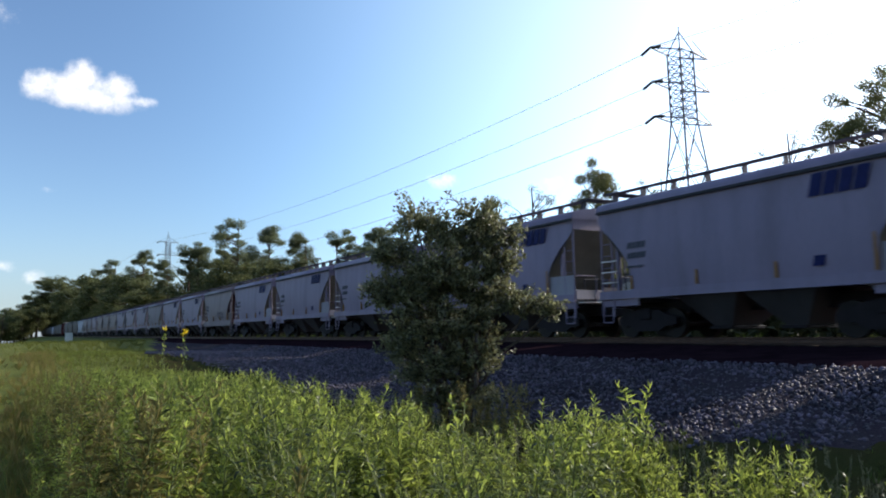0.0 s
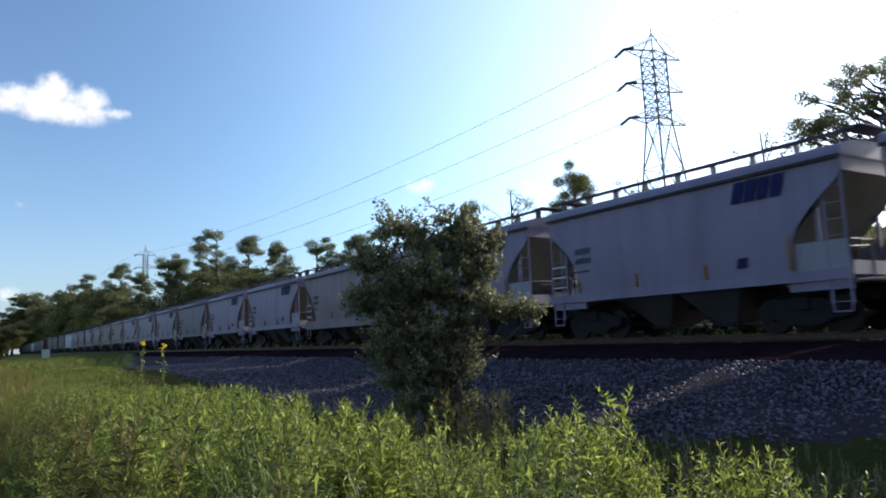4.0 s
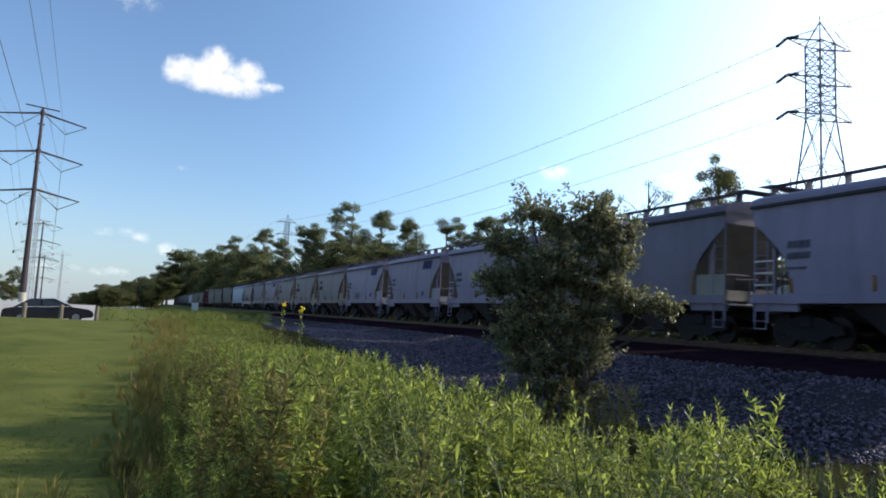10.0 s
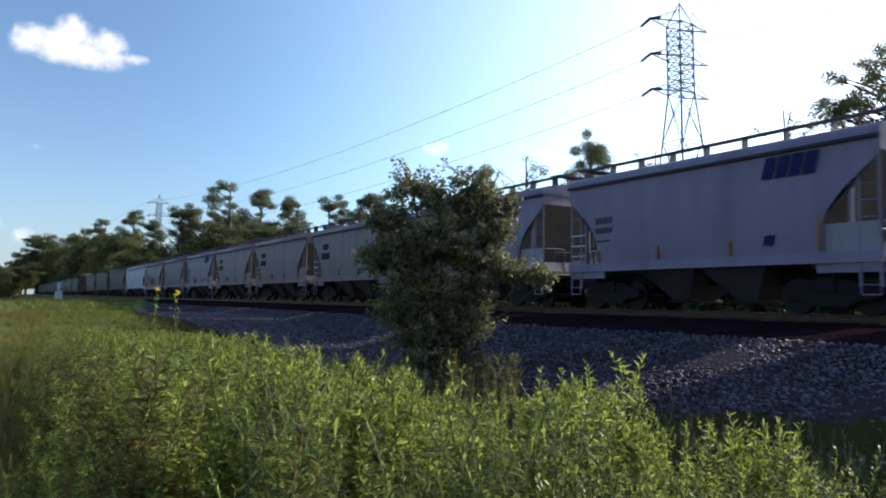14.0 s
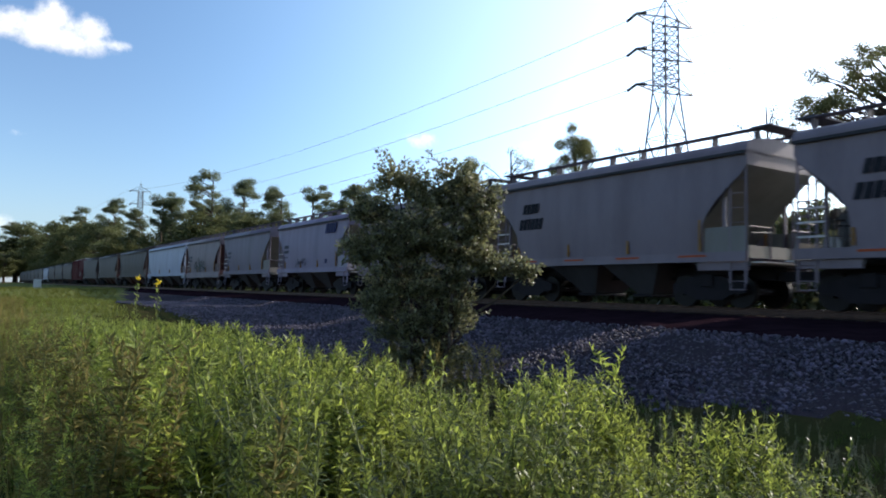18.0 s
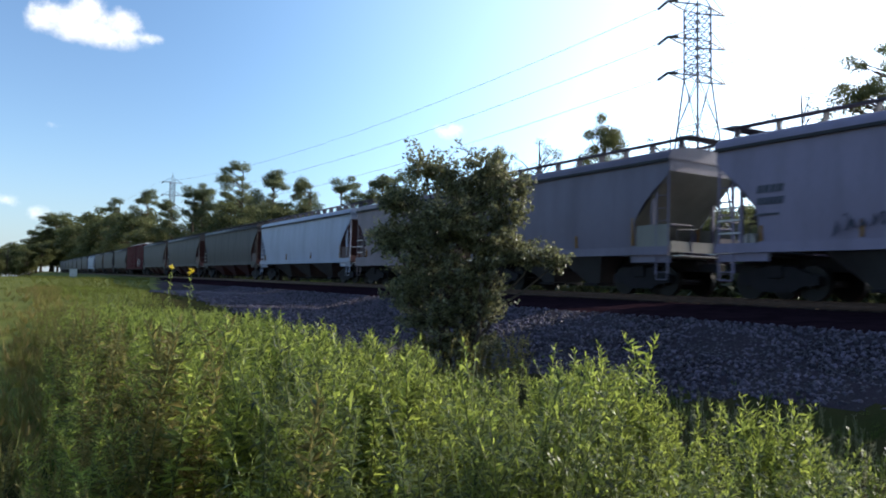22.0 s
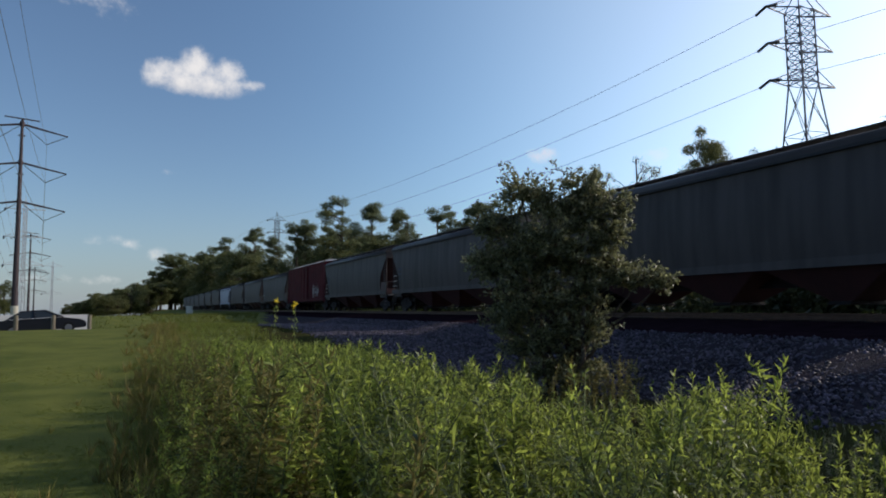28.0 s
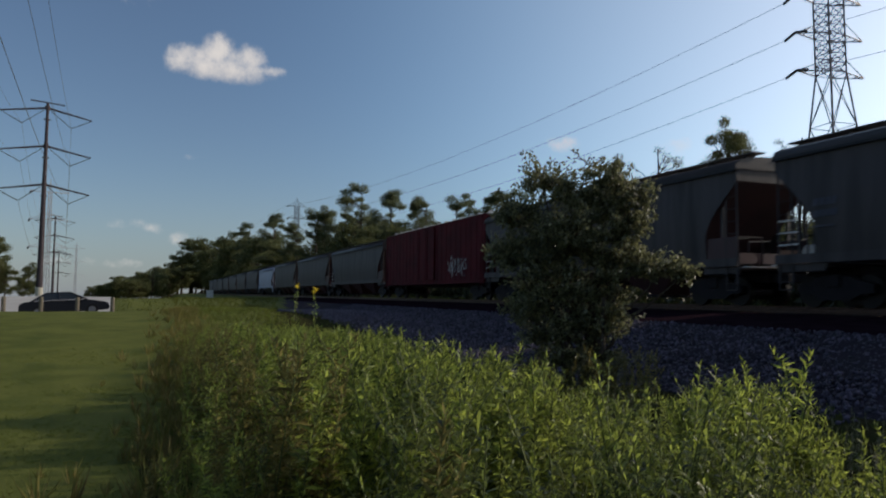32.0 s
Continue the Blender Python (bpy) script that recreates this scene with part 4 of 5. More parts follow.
    mesh_np("leaves", *scatter(leaves, rest), M["weed"], field, kind="stuff")
    faded = empty("withered_weeds", "brownish withering weeds along the edge of the lawn", "plants", kind="stuff")
    mesh_np("stalks", *scatter(stems, brown), M["stem"], faded, kind="stuff")
    mesh_np("leaves", *scatter(leaves, brown), M["brown_weed"], faded, kind="stuff")
    # low grass between the belt and the stones, dry grass along the lawn's edge
    cover = []
    for k in range(1500):
        y = 0.6 + 15 * rng.uniform() ** 1.2
        x = belt_outer(y) - 0.3 + (8.5 - belt_outer(y)) * rng.uniform()
        if math.hypot(x, y) > 2.6:
            cover.append((x, y, ground_z(x, y) - 0.02, rng.uniform(0.16, 0.5) * (1.0 if x < 6.5 else 0.7), rng.uniform(0, 6.3)))
    low_plants = empty("ground_cover", "low leafy plants between the tall weeds and the ballast", "plants", kind="stuff")
    mesh_np("leaves", *scatter(leaves, cover), M["shrub"], low_plants, kind="stuff")
    tufts = [grass_tuft(40 + k, 1.0, 16) for k in range(6)]
    low, dry, lawn, far = [], [], [], []
    for k in range(5200):
        y, x = 1.5 + 60 * rng.uniform() ** 1.7, rng.uniform(0.2, 9.2)
        if math.hypot(x, y) < 2.2 or x < belt_inner(y):
            continue
        inside = x < belt_outer(y)
        if rng.uniform() < (0.75 if inside else 0.6):
            continue
        h = rng.uniform(0.2, 0.45) if inside else rng.uniform(0.08, 0.3) * (1 if x < 7.6 else 0.6)
        (low if y < 14 else far).append((x, y, ground_z(x, y) - 0.02, h * (1.0 if y < 14 else 0.7 if inside else 0.35), rng.uniform(0, 6.3)))
    for k in range(750):
        y = 3.2 + 40 * rng.uniform() ** 1.5
        x = belt_inner(y) + rng.normal() * 0.45 + 0.1
        dry.append((x, y, ground_z(x, y) - 0.02, rng.uniform(0.15, 0.42), rng.uniform(0, 6.3)))
    for k in range(15000):
        y = 4.5 + 16 * rng.uniform() ** 1.5
        x = belt_inner(y) + 0.2 - rng.uniform(0, 1) * (3.0 + 0.45 * y)
        lawn.append((x, y, ground_z(x, y) - 0.01, rng.uniform(0.25, 0.5), rng.uniform(0, 6.3)))
    for k in range(4200):
        y, x = rng.uniform(24, 110), rng.uniform(-3, 13)
        if (x < belt_inner(y) + 0.4 and y < 42) or x > 0.17 * y:
            continue
        far.append((x, y, ground_z(x, y) - 0.03, rng.uniform(0.12, 0.34) * (0.6 if x < 2 else 1), rng.uniform(0, 6.3)))
    for k in range(1500):
        y, x = rng.uniform(2, 75), rng.uniform(21.3, 25)
        low.append((x, y, ground_z(x, y) - 0.03, rng.uniform(0.15, 0.45), rng.uniform(0, 6.3)))
    tagged(mesh_np("low_grass", *scatter(tufts, low), M["meadow_grass"]), "uneven low grass beside the ballast", "grass", kind="stuff")
    tagged(mesh_np("far_grass", *scatter(tufts, far), M["lawn_blade"]), "rough light green grass on the far rise", "grass", kind="stuff")
    tagged(mesh_np("dry_grass", *scatter(tufts, dry), M["dry"]), "brownish dry grass along the edge of the lawn", "grass", kind="stuff")
    tagged(mesh_np("lawn_blades", *scatter([grass_tuft(60 + k, 0.1, 7) for k in range(5)], lawn), M["lawn_blade"]), "short mown lawn grass", "grass", kind="stuff")


build_weeds()


def limb(bm, pts, r0, r1, n=6):
    """A tapering round limb through the points, in one piece."""
    P = [Vector(p) for p in pts]
    prev = None
    for k, c in enumerate(P):
        z = (P[min(k + 1, len(P) - 1)] - P[max(k - 1, 0)]).normalized()
        x = z.cross(Vector((0.31, 0.95, 0.05))).normalized()
        y = z.cross(x)
        r = r0 + (r1 - r0) * k / (len(P) - 1)
        ring = [bm.verts.new(c + r * (math.cos(2 * math.pi * i / n) * x + math.sin(2 * math.pi * i / n) * y)) for i in range(n)]
        if prev:
            for i in range(n):
                bm.faces.new((prev[i], prev[(i + 1) % n], ring[(i + 1) % n], ring[i]))
        prev = ring


def bent(a, b, rng, wob, n=6):
    a, b = np.array(a, float), np.array(b, float)
    out = []
    for k in range(n):
        u = k / (n - 1)
        w = wob * math.sin(math.pi * u)
        out.append(tuple(a + (b - a) * u + rng.normal(size=3) * w))
    return out


def build_shrub():
    rng = np.random.default_rng(21)
    A = 33.1
    c = bearing(A, 11.5)
    base = Vector((c.x, c.y, ground_z(c.x, c.y)))
    u, d = Vector((math.cos(radians(A)), -math.sin(radians(A)), 0)), Vector((math.sin(radians(A)), math.cos(radians(A)), 0))
    shrub = empty("shrub", "tall ragged dark green shrub beside the ballast", "shrub", m=Matrix.Translation(base))
    # boughs: place across and above the lawn, half width, half height, number of twigs, how far the twigs stick out
    boughs = [(-0.2, 2.62, 0.82, 0.62, 170, 1.0), (-0.14, 3.3, 0.5, 0.36, 70, 1.25), (-0.62, 3.5, 0.4, 0.3, 46, 1.7), (-1.02, 2.95, 0.42, 0.36, 56, 1.15), (-1.15, 2.35, 0.38, 0.45, 56, 1.05),
              (0.38, 3.58, 0.36, 0.34, 44, 1.6), (0.8, 3.25, 0.38, 0.36, 40, 1.35), (0.42, 3.1, 0.42, 0.45, 62, 1.15), (0.72, 2.75, 0.4, 0.45, 56, 1.15), (1.12, 2.12, 0.46, 0.26, 46, 1.2), (1.5, 2.02, 0.24, 0.16, 18, 1.4), (0.8, 2.2, 0.4, 0.35, 40, 1.0),
              (0.35, 2.4, 0.6, 0.55, 100, 1.0), (-0.7, 2.3, 0.6, 0.55, 90, 1.0), (-0.45, 1.85, 0.85, 0.55, 130, 1.0), (0.3, 1.8, 0.55, 0.45, 76, 1.0), (-0.9, 1.45, 0.45, 0.36, 40, 1.1), (0.25, 1.3, 0.62, 0.5, 90, 1.2), (-0.45, 1.15, 0.7, 0.45, 90, 1.1), (0.0, 0.7, 0.8, 0.35, 90, 1.2)]
    trunk, twigs = bmesh.new(), bmesh.new()
    B, AL, LN = [], [], []
    for k in range(6):
        a = rng.uniform(0, 6.3)
        limb(trunk, bent((0.12 * math.cos(a), 0.12 * math.sin(a), -0.1), (0.45 * math.cos(a), 0.45 * math.sin(a), rng.uniform(1.3, 1.9)), rng, 0.05), 0.05, 0.028, 7)
    for lu, lz, ru, rz, n, spike in boughs:
        ctr = u * lu + Vector((0, 0, lz - base.z))
        bm = bmesh.new()
        limb(bm, bent((0.1 * lu, 0, 0.7), ctr, rng, 0.07), 0.032, 0.012, 5)
        part("limb", bm, M["bark"], shrub)
        for k in range(n):
            v = rand_dirs(1, rng)[0]
            v[2] = v[2] * 0.8 + 0.25
            reach = rng.uniform(0.4, 1.0) ** 0.55 * (spike * rng.uniform(0.9, 1.3) if rng.uniform() < 0.3 else 1.0)
            tip = ctr + (u * float(v[0] * ru) + d * float(v[1] * ru * 0.9) + Vector((0, 0, float(v[2] * rz)))) * reach
            start = ctr + (tip - ctr) * 0.3
            mid = start.lerp(tip, 0.55) + Vector(rng.normal(size=3) * 0.03) + Vector((0, 0, -0.03))
            limb(twigs, [start, mid, tip], 0.007, 0.002, 3)
            m = int(rng.uniform(24, 46))
            q = rng.uniform(0.05, 1.04, m) ** 0.8
            S, Mi, T = np.array(start), np.array(mid), np.array(tip)
            P = np.where((q < 0.55)[:, None], S + (Mi - S) * (q / 0.55)[:, None], Mi + (T - Mi) * ((q - 0.55) / 0.45)[:, None]) + rng.normal(size=(m, 3)) * 0.026
            along = (T - Mi) / (np.linalg.norm(T - Mi) + 1e-6)
            D = rand_dirs(m, rng) + along * 0.6
            B.append(P), AL.append(D / np.linalg.norm(D, axis=1)[:, None]), LN.append(rng.uniform(0.035, 0.085, m))
    part("trunk", trunk, M["bark"], shrub)
    part("twig_mass", twigs, M["bark"], shrub, kind="stuff")
    B, AL, LN = np.concatenate(B), np.concatenate(AL), np.concatenate(LN)
    mesh_np("crown", *leaf_quads(B, AL, LN, LN * 0.5, rng), M["shrub"], shrub, kind="stuff")


build_shrub()


def tree_variant(kind, seed):
    """Trunk, limbs and crown, one metre high, to be scaled."""
    rng = np.random.default_rng(seed)
    h = 20.0
    name = {"pine": "pine_tree", "oak": "broadleaf_tree", "bare": "thin_tree", "spread": "spreading_tree", "leafy": "broadleaf_tree"}[kind]
    label = {"pine": "tall pine with a bare trunk and flat tufted crown", "oak": "dense dark green broadleaf tree in the wood", "bare": "thin-crowned tree with bare twigs showing", "spread": "wide dark tree with leaf clumps on crooked boughs", "leafy": "leafy tree with an uneven pointed crown"}[kind]
    tree = empty(name, label, "tree", "trees of the wood")
    bm, lm = bmesh.new(), bmesh.new()
    lean = rng.normal(size=2) * 0.6
    limb(bm, bent((0, 0, -0.5), (lean[0], lean[1], h * {"oak": 0.78, "leafy": 0.85, "spread": 0.7}.get(kind, 0.93)), rng, 0.12, 7), 0.3, 0.07, 7)
    clumps = []
    if kind == "pine":                              # flat pads of needles in tiers round a bare trunk
        lop = rng.normal(size=2) * 0.6
        for k in range(int(rng.integers(20, 28))):
            u = rng.uniform() ** 0.85
            z, a = h * (0.64 + 0.345 * u), rng.uniform(0, 6.3)
            r = 3.3 * math.sin(math.pi * (0.14 + 0.8 * u)) ** 0.8 * rng.uniform(0.2, 1.05)
            clumps.append((np.array((r * math.cos(a) + lop[0] + lean[0] * z / h, r * math.sin(a) + lop[1] + lean[1] * z / h, z)), rng.uniform(0.75, 1.3), rng.uniform(0.5, 0.7)))
        for k in range(4):
            a = rng.uniform(0, 6.3)
            clumps.append((np.array((1.6 * math.cos(a), 1.6 * math.sin(a), h * rng.uniform(0.42, 0.6))), rng.uniform(0.4, 0.8), 0.5))
    elif kind in ("oak", "leafy"):
        for k in range(30 if kind == "oak" else 60):
            v = rand_dirs(1, rng)[0] * rng.uniform(0.3, 1) ** 0.5
            if kind == "leafy":
                v[:2] *= 0.9 * (1.0 - 0.6 * max(0.0, v[2]))
            clumps.append((np.array((v[0] * 4.6, v[1] * 4.6, h * 0.56 + v[2] * h * 0.38)), rng.uniform(1.1, 2.0) * (1.0 if kind == "oak" else 0.62), 0.75))
    elif kind == "spread":                          # clumps at the ends of long dark boughs
        for k in range(150):
            v = rand_dirs(1, rng)[0]
            v[2] = abs(v[2])
            v *= rng.uniform(0.72, 1.0)
            clumps.append((np.array((v[0] * 8.5, v[1] * 8.5, h * 0.68 + v[2] * h * 0.29)), rng.uniform(0.45, 0.95), 0.65))
    else:
        for k in range(22):
            v = rand_dirs(1, rng)[0] * rng.uniform(0.5, 1)
            clumps.append((np.array((v[0] * 3.6, v[1] * 3.6, h * 0.75 + v[2] * h * 0.24)), rng.uniform(0.5, 0.9), 0.7))
    P, D, LN = [], [], []
    for c, r, flat in clumps:
        root = (lean[0] * 0.6, lean[1] * 0.6, max(h * 0.3, c[2] - (0.6 if kind == "pine" else 1.5) - 0.25 * np.hypot(c[0], c[1])))
        limb(lm, bent(root, c, rng, 0.4 if kind == "spread" else 0.12, 5 if kind == "spread" else 4), 0.14 if kind == "spread" else 0.08, 0.03, 4)
        m = int({"pine": 420, "oak": 190, "bare": 110, "spread": 420, "leafy": 620}[kind] * r)
        v = rand_dirs(m, rng) * rng.uniform(0.1, 1, (m, 1)) ** 0.5 * r * rng.uniform(0.75, 1.25, (m, 1))
        v[:, 2] *= flat
        P.append(c + v)
        w = rand_dirs(m, rng)
        D.append(w)
        LN.append(rng.uniform(0.16, 0.36, m) * {"pine": 1.0, "oak": 1.4, "bare": 0.6, "spread": 0.45, "leafy": 0.6}[kind])
    P, D, LN = np.concatenate(P), np.concatenate(D), np.concatenate(LN)
    part("trunk", bm, M["bark"], tree)
    part("branchwork", lm, M["bark"], tree, kind="stuff")
    mesh_np("crown", *leaf_quads(P, D, LN, LN * (0.4 if kind == "pine" else 0.7), rng), M["pine" if kind == "pine" else "oak"], tree, kind="stuff")
    return tree


TREES = {"pine": [tree_variant("pine", 300 + k) for k in range(5)], "oak": [tree_variant("oak", 320 + k) for k in range(4)], "bare": [tree_variant("bare", 340 + k) for k in range(2)], "spread": [tree_variant("spread", 350)], "leafy": [tree_variant("leafy", 360 + k) for k in range(2)]}
PLANTED = set()


def plant(kind, k, az, dist, height, wide=1.0):
    """A tree at an azimuth from the walk, of that height."""
    p = bearing(az, dist)
    z = ground_z(p.x, p.y)
    s = (height - (z - 0.35)) / 20.0
    t = TREES[kind][k % len(TREES[kind])]
    m = Matrix.Translation((p.x, p.y, z)) @ pose(0, 0, 0, 0, 0, (k * 77) % 360)
    if (kind, k % len(TREES[kind])) in PLANTED:
        t = copy_thing(t, m)
    PLANTED.add((kind, k % len(TREES[kind])))
    t.matrix_basis = m @ Matrix.Diagonal((s * wide, s * wide, s, 1))


def top_height(el, dist):
    return EYE + dist * math.tan(radians(el)) - 0.35


def beyond_track(az):
    """The distance at which a line of sight has passed the track and its verge."""
    return min(500.0, 30.0 / max(0.01, math.sin(radians(az)) - BEND))


# pines that stand out, by azimuth and the elevation of their tops
for k, (az, el) in enumerate([(7.5, 6.2), (9.1, 7.0), (11.0, 6.4), (12.6, 7.9), (13.4, 7.6), (16.0, 9.4), (18.2, 9.1), (21.3, 8.6), (23.8, 9.1), (27.2, 9.3), (28.6, 9.0)]):
    dist = max(125 + (k * 37) % 25, beyond_track(az))
    plant("pine", k, az, dist, top_height(el, dist), 1.0)
rng_w = random.Random(4)
# the wood's edge behind them
for k in range(120):
    az = 2.2 + 66.4 * (k + rng_w.random()) / 120
    el = 3.6 + 0.35 * az if az < 6 else 5.6 if az < 14 else 6.9 if az < 30 else 7.6
    dist = (190 if az < 8 else 140) + rng_w.uniform(-14, 30)
    dist = max(dist, beyond_track(az) + rng_w.uniform(0, 14))
    plant("oak" if rng_w.random() < 0.88 else "pine", k, az, dist, top_height(el * (rng_w.uniform(0.88, 1.06) if az < 9 else rng_w.uniform(0.74, 1.03)), dist), rng_w.uniform(1.2, 1.7))
# the far wood beyond the lot and left of the track
for k in range(34):
    az = -3.5 + 6.3 * (k + rng_w.random()) / 34
    dist = rng_w.uniform(420, 560)
    plant("oak", k, az, dist, top_height((1.5 + 1.9 * max(0, (az + 3.5) / 6.3)) * rng_w.uniform(0.8, 1.1), dist), 1.5)
for k in range(12):
    az = -16 + 9.5 * (k + rng_w.random()) / 12
    plant("oak", k, az, rng_w.uniform(190, 230), rng_w.uniform(9, 15) * (1.5 if az < -9.5 else 0.9), 1.2)
# low dense trees under the edge of the wood
for k in range(34):
    az = 3.0 + 11.0 * (k + rng_w.random()) / 34
    dist = beyond_track(az) + rng_w.uniform(0, 25)
    plant("oak", k, az, dist, top_height(3.3 * rng_w.uniform(0.85, 1.1), dist), 2.2)
# trees that rise over the cars
plant("leafy", 0, 44.3, 95, top_height(14.9, 95), 0.85)
plant("leafy", 1, 36.0, 110, top_height(11.8, 110), 1.0)
plant("bare", 0, 39.6, 105, top_height(12.9, 105), 1.0)
plant("bare", 1, 49.5, 105, top_height(13.0, 105), 0.9)
plant("bare", 0, 59.0, 95, top_height(15.5, 95), 0.9)
plant("spread", 0, 68.4, 60, top_height(18.7, 60), 0.95)


def underbrush():
    """Dense brush along the far side of the track, up to the wood."""
    rng = np.random.default_rng(77)
    shapes = []
    for k in range(5):
        m = 420
        v = rand_dirs(m, rng) * rng.uniform(0.2, 1, (m, 1)) ** 0.5
        v[:, 2] = np.abs(v[:, 2]) * 1.1 + 0.02
        D = rand_dirs(m, rng)
        L = rng.uniform(0.1, 0.24, m)
        shapes.append(leaf_quads(v, D, L, L * 0.6, rng))
    spots = []
    for k in range(1050):
        y = -25 + 640 * rng.uniform() ** 1.6
        x = 29.5 + 24 * rng.uniform()
        s = rng.uniform(1.8, 3.6) + 0.06 * (x - 26)
        x += BEND * y
        spots.append((x, y, ground_z(x, y) - 0.1, s, rng.uniform(0, 6.3)))
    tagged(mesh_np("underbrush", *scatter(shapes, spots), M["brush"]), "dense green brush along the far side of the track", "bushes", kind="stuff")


underbrush()


# ---- power lines ----
def strut(bm, a, b, r):
    tube(bm, a, b, r, r, 4, cap=False)


def lattice_tower(name, label, levels, top, arm, foot, waist, mat):
    """A square lattice mast with cross-arms along x."""
    tw = empty(name, label, "transmission tower", "towers of the power line")
    zl = [0, levels[-1] * 0.3, levels[-1] * 0.55, levels[-1] * 0.78, levels[-1]]
    step = (levels[0] - levels[-1]) / 8
    zl += [levels[-1] + step * k for k in range(1, 9)]

    def half(z):
        u = max(0, 1 - z / levels[-1])
        return waist / 2 + (foot - waist) / 2 * u
    brace = bmesh.new()
    for sx in (-1, 1):
        for sy in (-1, 1):
            legs = bmesh.new()
            for a, b in zip(zl, zl[1:]):
                strut(legs, (sx * half(a), sy * half(a), a), (sx * half(b), sy * half(b), b), 0.12)
            strut(legs, (sx * half(levels[0]), sy * half(levels[0]), levels[0]), (0, 0, top), 0.08)
            part("leg", legs, mat, tw)
    for a, b in zip(zl, zl[1:]):
        ha, hb = half(a), half(b)
        for s in (-1, 1):
            for p, q in ((-1, 1), (1, -1)):
                strut(brace, (s * ha, p * ha, a), (s * hb, q * hb, b), 0.06)
                strut(brace, (p * ha, s * ha, a), (q * hb, s * hb, b), 0.06)
            strut(brace, (s * hb, -hb, b), (s * hb, hb, b), 0.06)
            strut(brace, (-hb, s * hb, b), (hb, s * hb, b), 0.06)
    part("bracing", brace, mat, tw, kind="stuff")
    for z in levels:
        for s in (-1, 1):
            bm = bmesh.new()
            w = half(z)
            tip = (s * arm, 0, z)
            for p in (-1, 1):
                strut(bm, (s * w, p * w, z), tip, 0.11)
                strut(bm, (s * w, p * w, z + 1.7), tip, 0.07)
                for u in (0.33, 0.66):
                    x, y = s * (w + (arm - w) * u), p * w * (1 - u)
                    strut(bm, (x, y, z), (x, -y, z), 0.05)
            part("cross_arm", bm, mat, tw)
    for z in levels:
        for e in (-1, 1):
            part("insulator_string", tubes(((-arm, 0, z), (-arm, e * 1.9, z - 0.5), 0.2, 0.2, 8)), M["insulator"], tw)
    part("mast", tubes(((0, 0, 0.2), (0, 0, top + 0.8), 0.16, 0.07, 6)), mat, tw)
    return tw


LEVELS = (43.0, 37.8, 32.6)
TOWERS = [(85.1, 67.7), (59.2, 304.0), (22.0, 900.0), (104.0, -200.0)]
tower = lattice_tower("transmission_tower", "galvanised steel lattice transmission tower with three cross-arms", LEVELS, 46.4, 5.7, 8.6, 2.6, M["steel"])
tower.matrix_basis = pose(*TOWERS[0], 0.3, 0, 0, -5.8)
for x, y in TOWERS[1:]:
    copy_thing(tower, pose(x, y, 0.3, 0, 0, 4)).matrix_basis = pose(x, y, 0.3, 0, 0, 4) @ Matrix.Diagonal((0.68, 0.55, 1.0, 1.0))


def cable(name, a, b, sag, r, label):
    a, b = Vector(a), Vector(b)
    bm = bmesh.new()
    pts = [a.lerp(b, k / 24) - Vector((0, 0, 4 * sag * (k / 24) * (1 - k / 24))) for k in range(25)]
    limb(bm, pts, r, r, 4)
    ob = part(name, bm, M["wire"])
    return tagged(ob, label, "cable", "wires of the power line")


for (xa, ya), (xb, yb) in ((TOWERS[0], TOWERS[1]), (TOWERS[1], TOWERS[2]), (TOWERS[3], TOWERS[0])):
    for z in LEVELS:
        cable("power_line_wire", (xa - 5.6, ya + 2.3, z - 0.2), (xb - 5.7, yb - 1.9, z - 0.2), 5.0, 0.032, "thin aluminium power line wire between towers")


def monopole():
    """A tapering steel pole with three pairs of arms and hanging insulators."""
    p = empty("steel_power_pole", "weathered steel power pole with three pairs of arms", "power pole", "poles of the second power line")
    H = 31.6
    bm = bmesh.new()
    limb(bm, [(0, 0, 0), (0, 0, H * 0.5), (0, 0, H)], 0.5, 0.2, 12)
    part("shaft", bm, M["pole"], p)
    part("foot", tubes(((0, 0, 0), (0, 0, 3.0), 0.55, 0.52, 12)), material("pale_concrete_foot", (0.5, 0.46, 0.38), 0.9), p, "pale concrete foot")
    for z in (30.9, 24.9, 18.9):
        for s in (-1, 1):
            part("arm", tubes(((0, 0, z), (s * 6.3, 0, z - 1.2), 0.17, 0.1, 6)), M["pole"], p)
            part("insulator", tubes(((s * 6.3, 0, z - 1.2), (s * 3.4, 0, z - 2.8), 0.05, 0.06, 5), ((s * 0.5, 0, z - 0.4), (s * 3.4, 0, z - 2.8), 0.05, 0.05, 5)), M["insulator"], p)
        part("collar", tubes(((0, 0, z - 0.35), (0, 0, z + 0.35), 0.36, 0.36, 10)), M["pole"], p)
        part("step_bracket", tubes(((-0.45, 0, z - 1.8), (0.45, 0, z - 1.8), 0.12, 0.12, 6)), M["pole"], p)
    part("top_bar", tubes(((-2.35, 0, H + 0.25), (2.35, 0, H + 0.05), 0.1, 0.1, 6)), M["pole"], p)
    return p


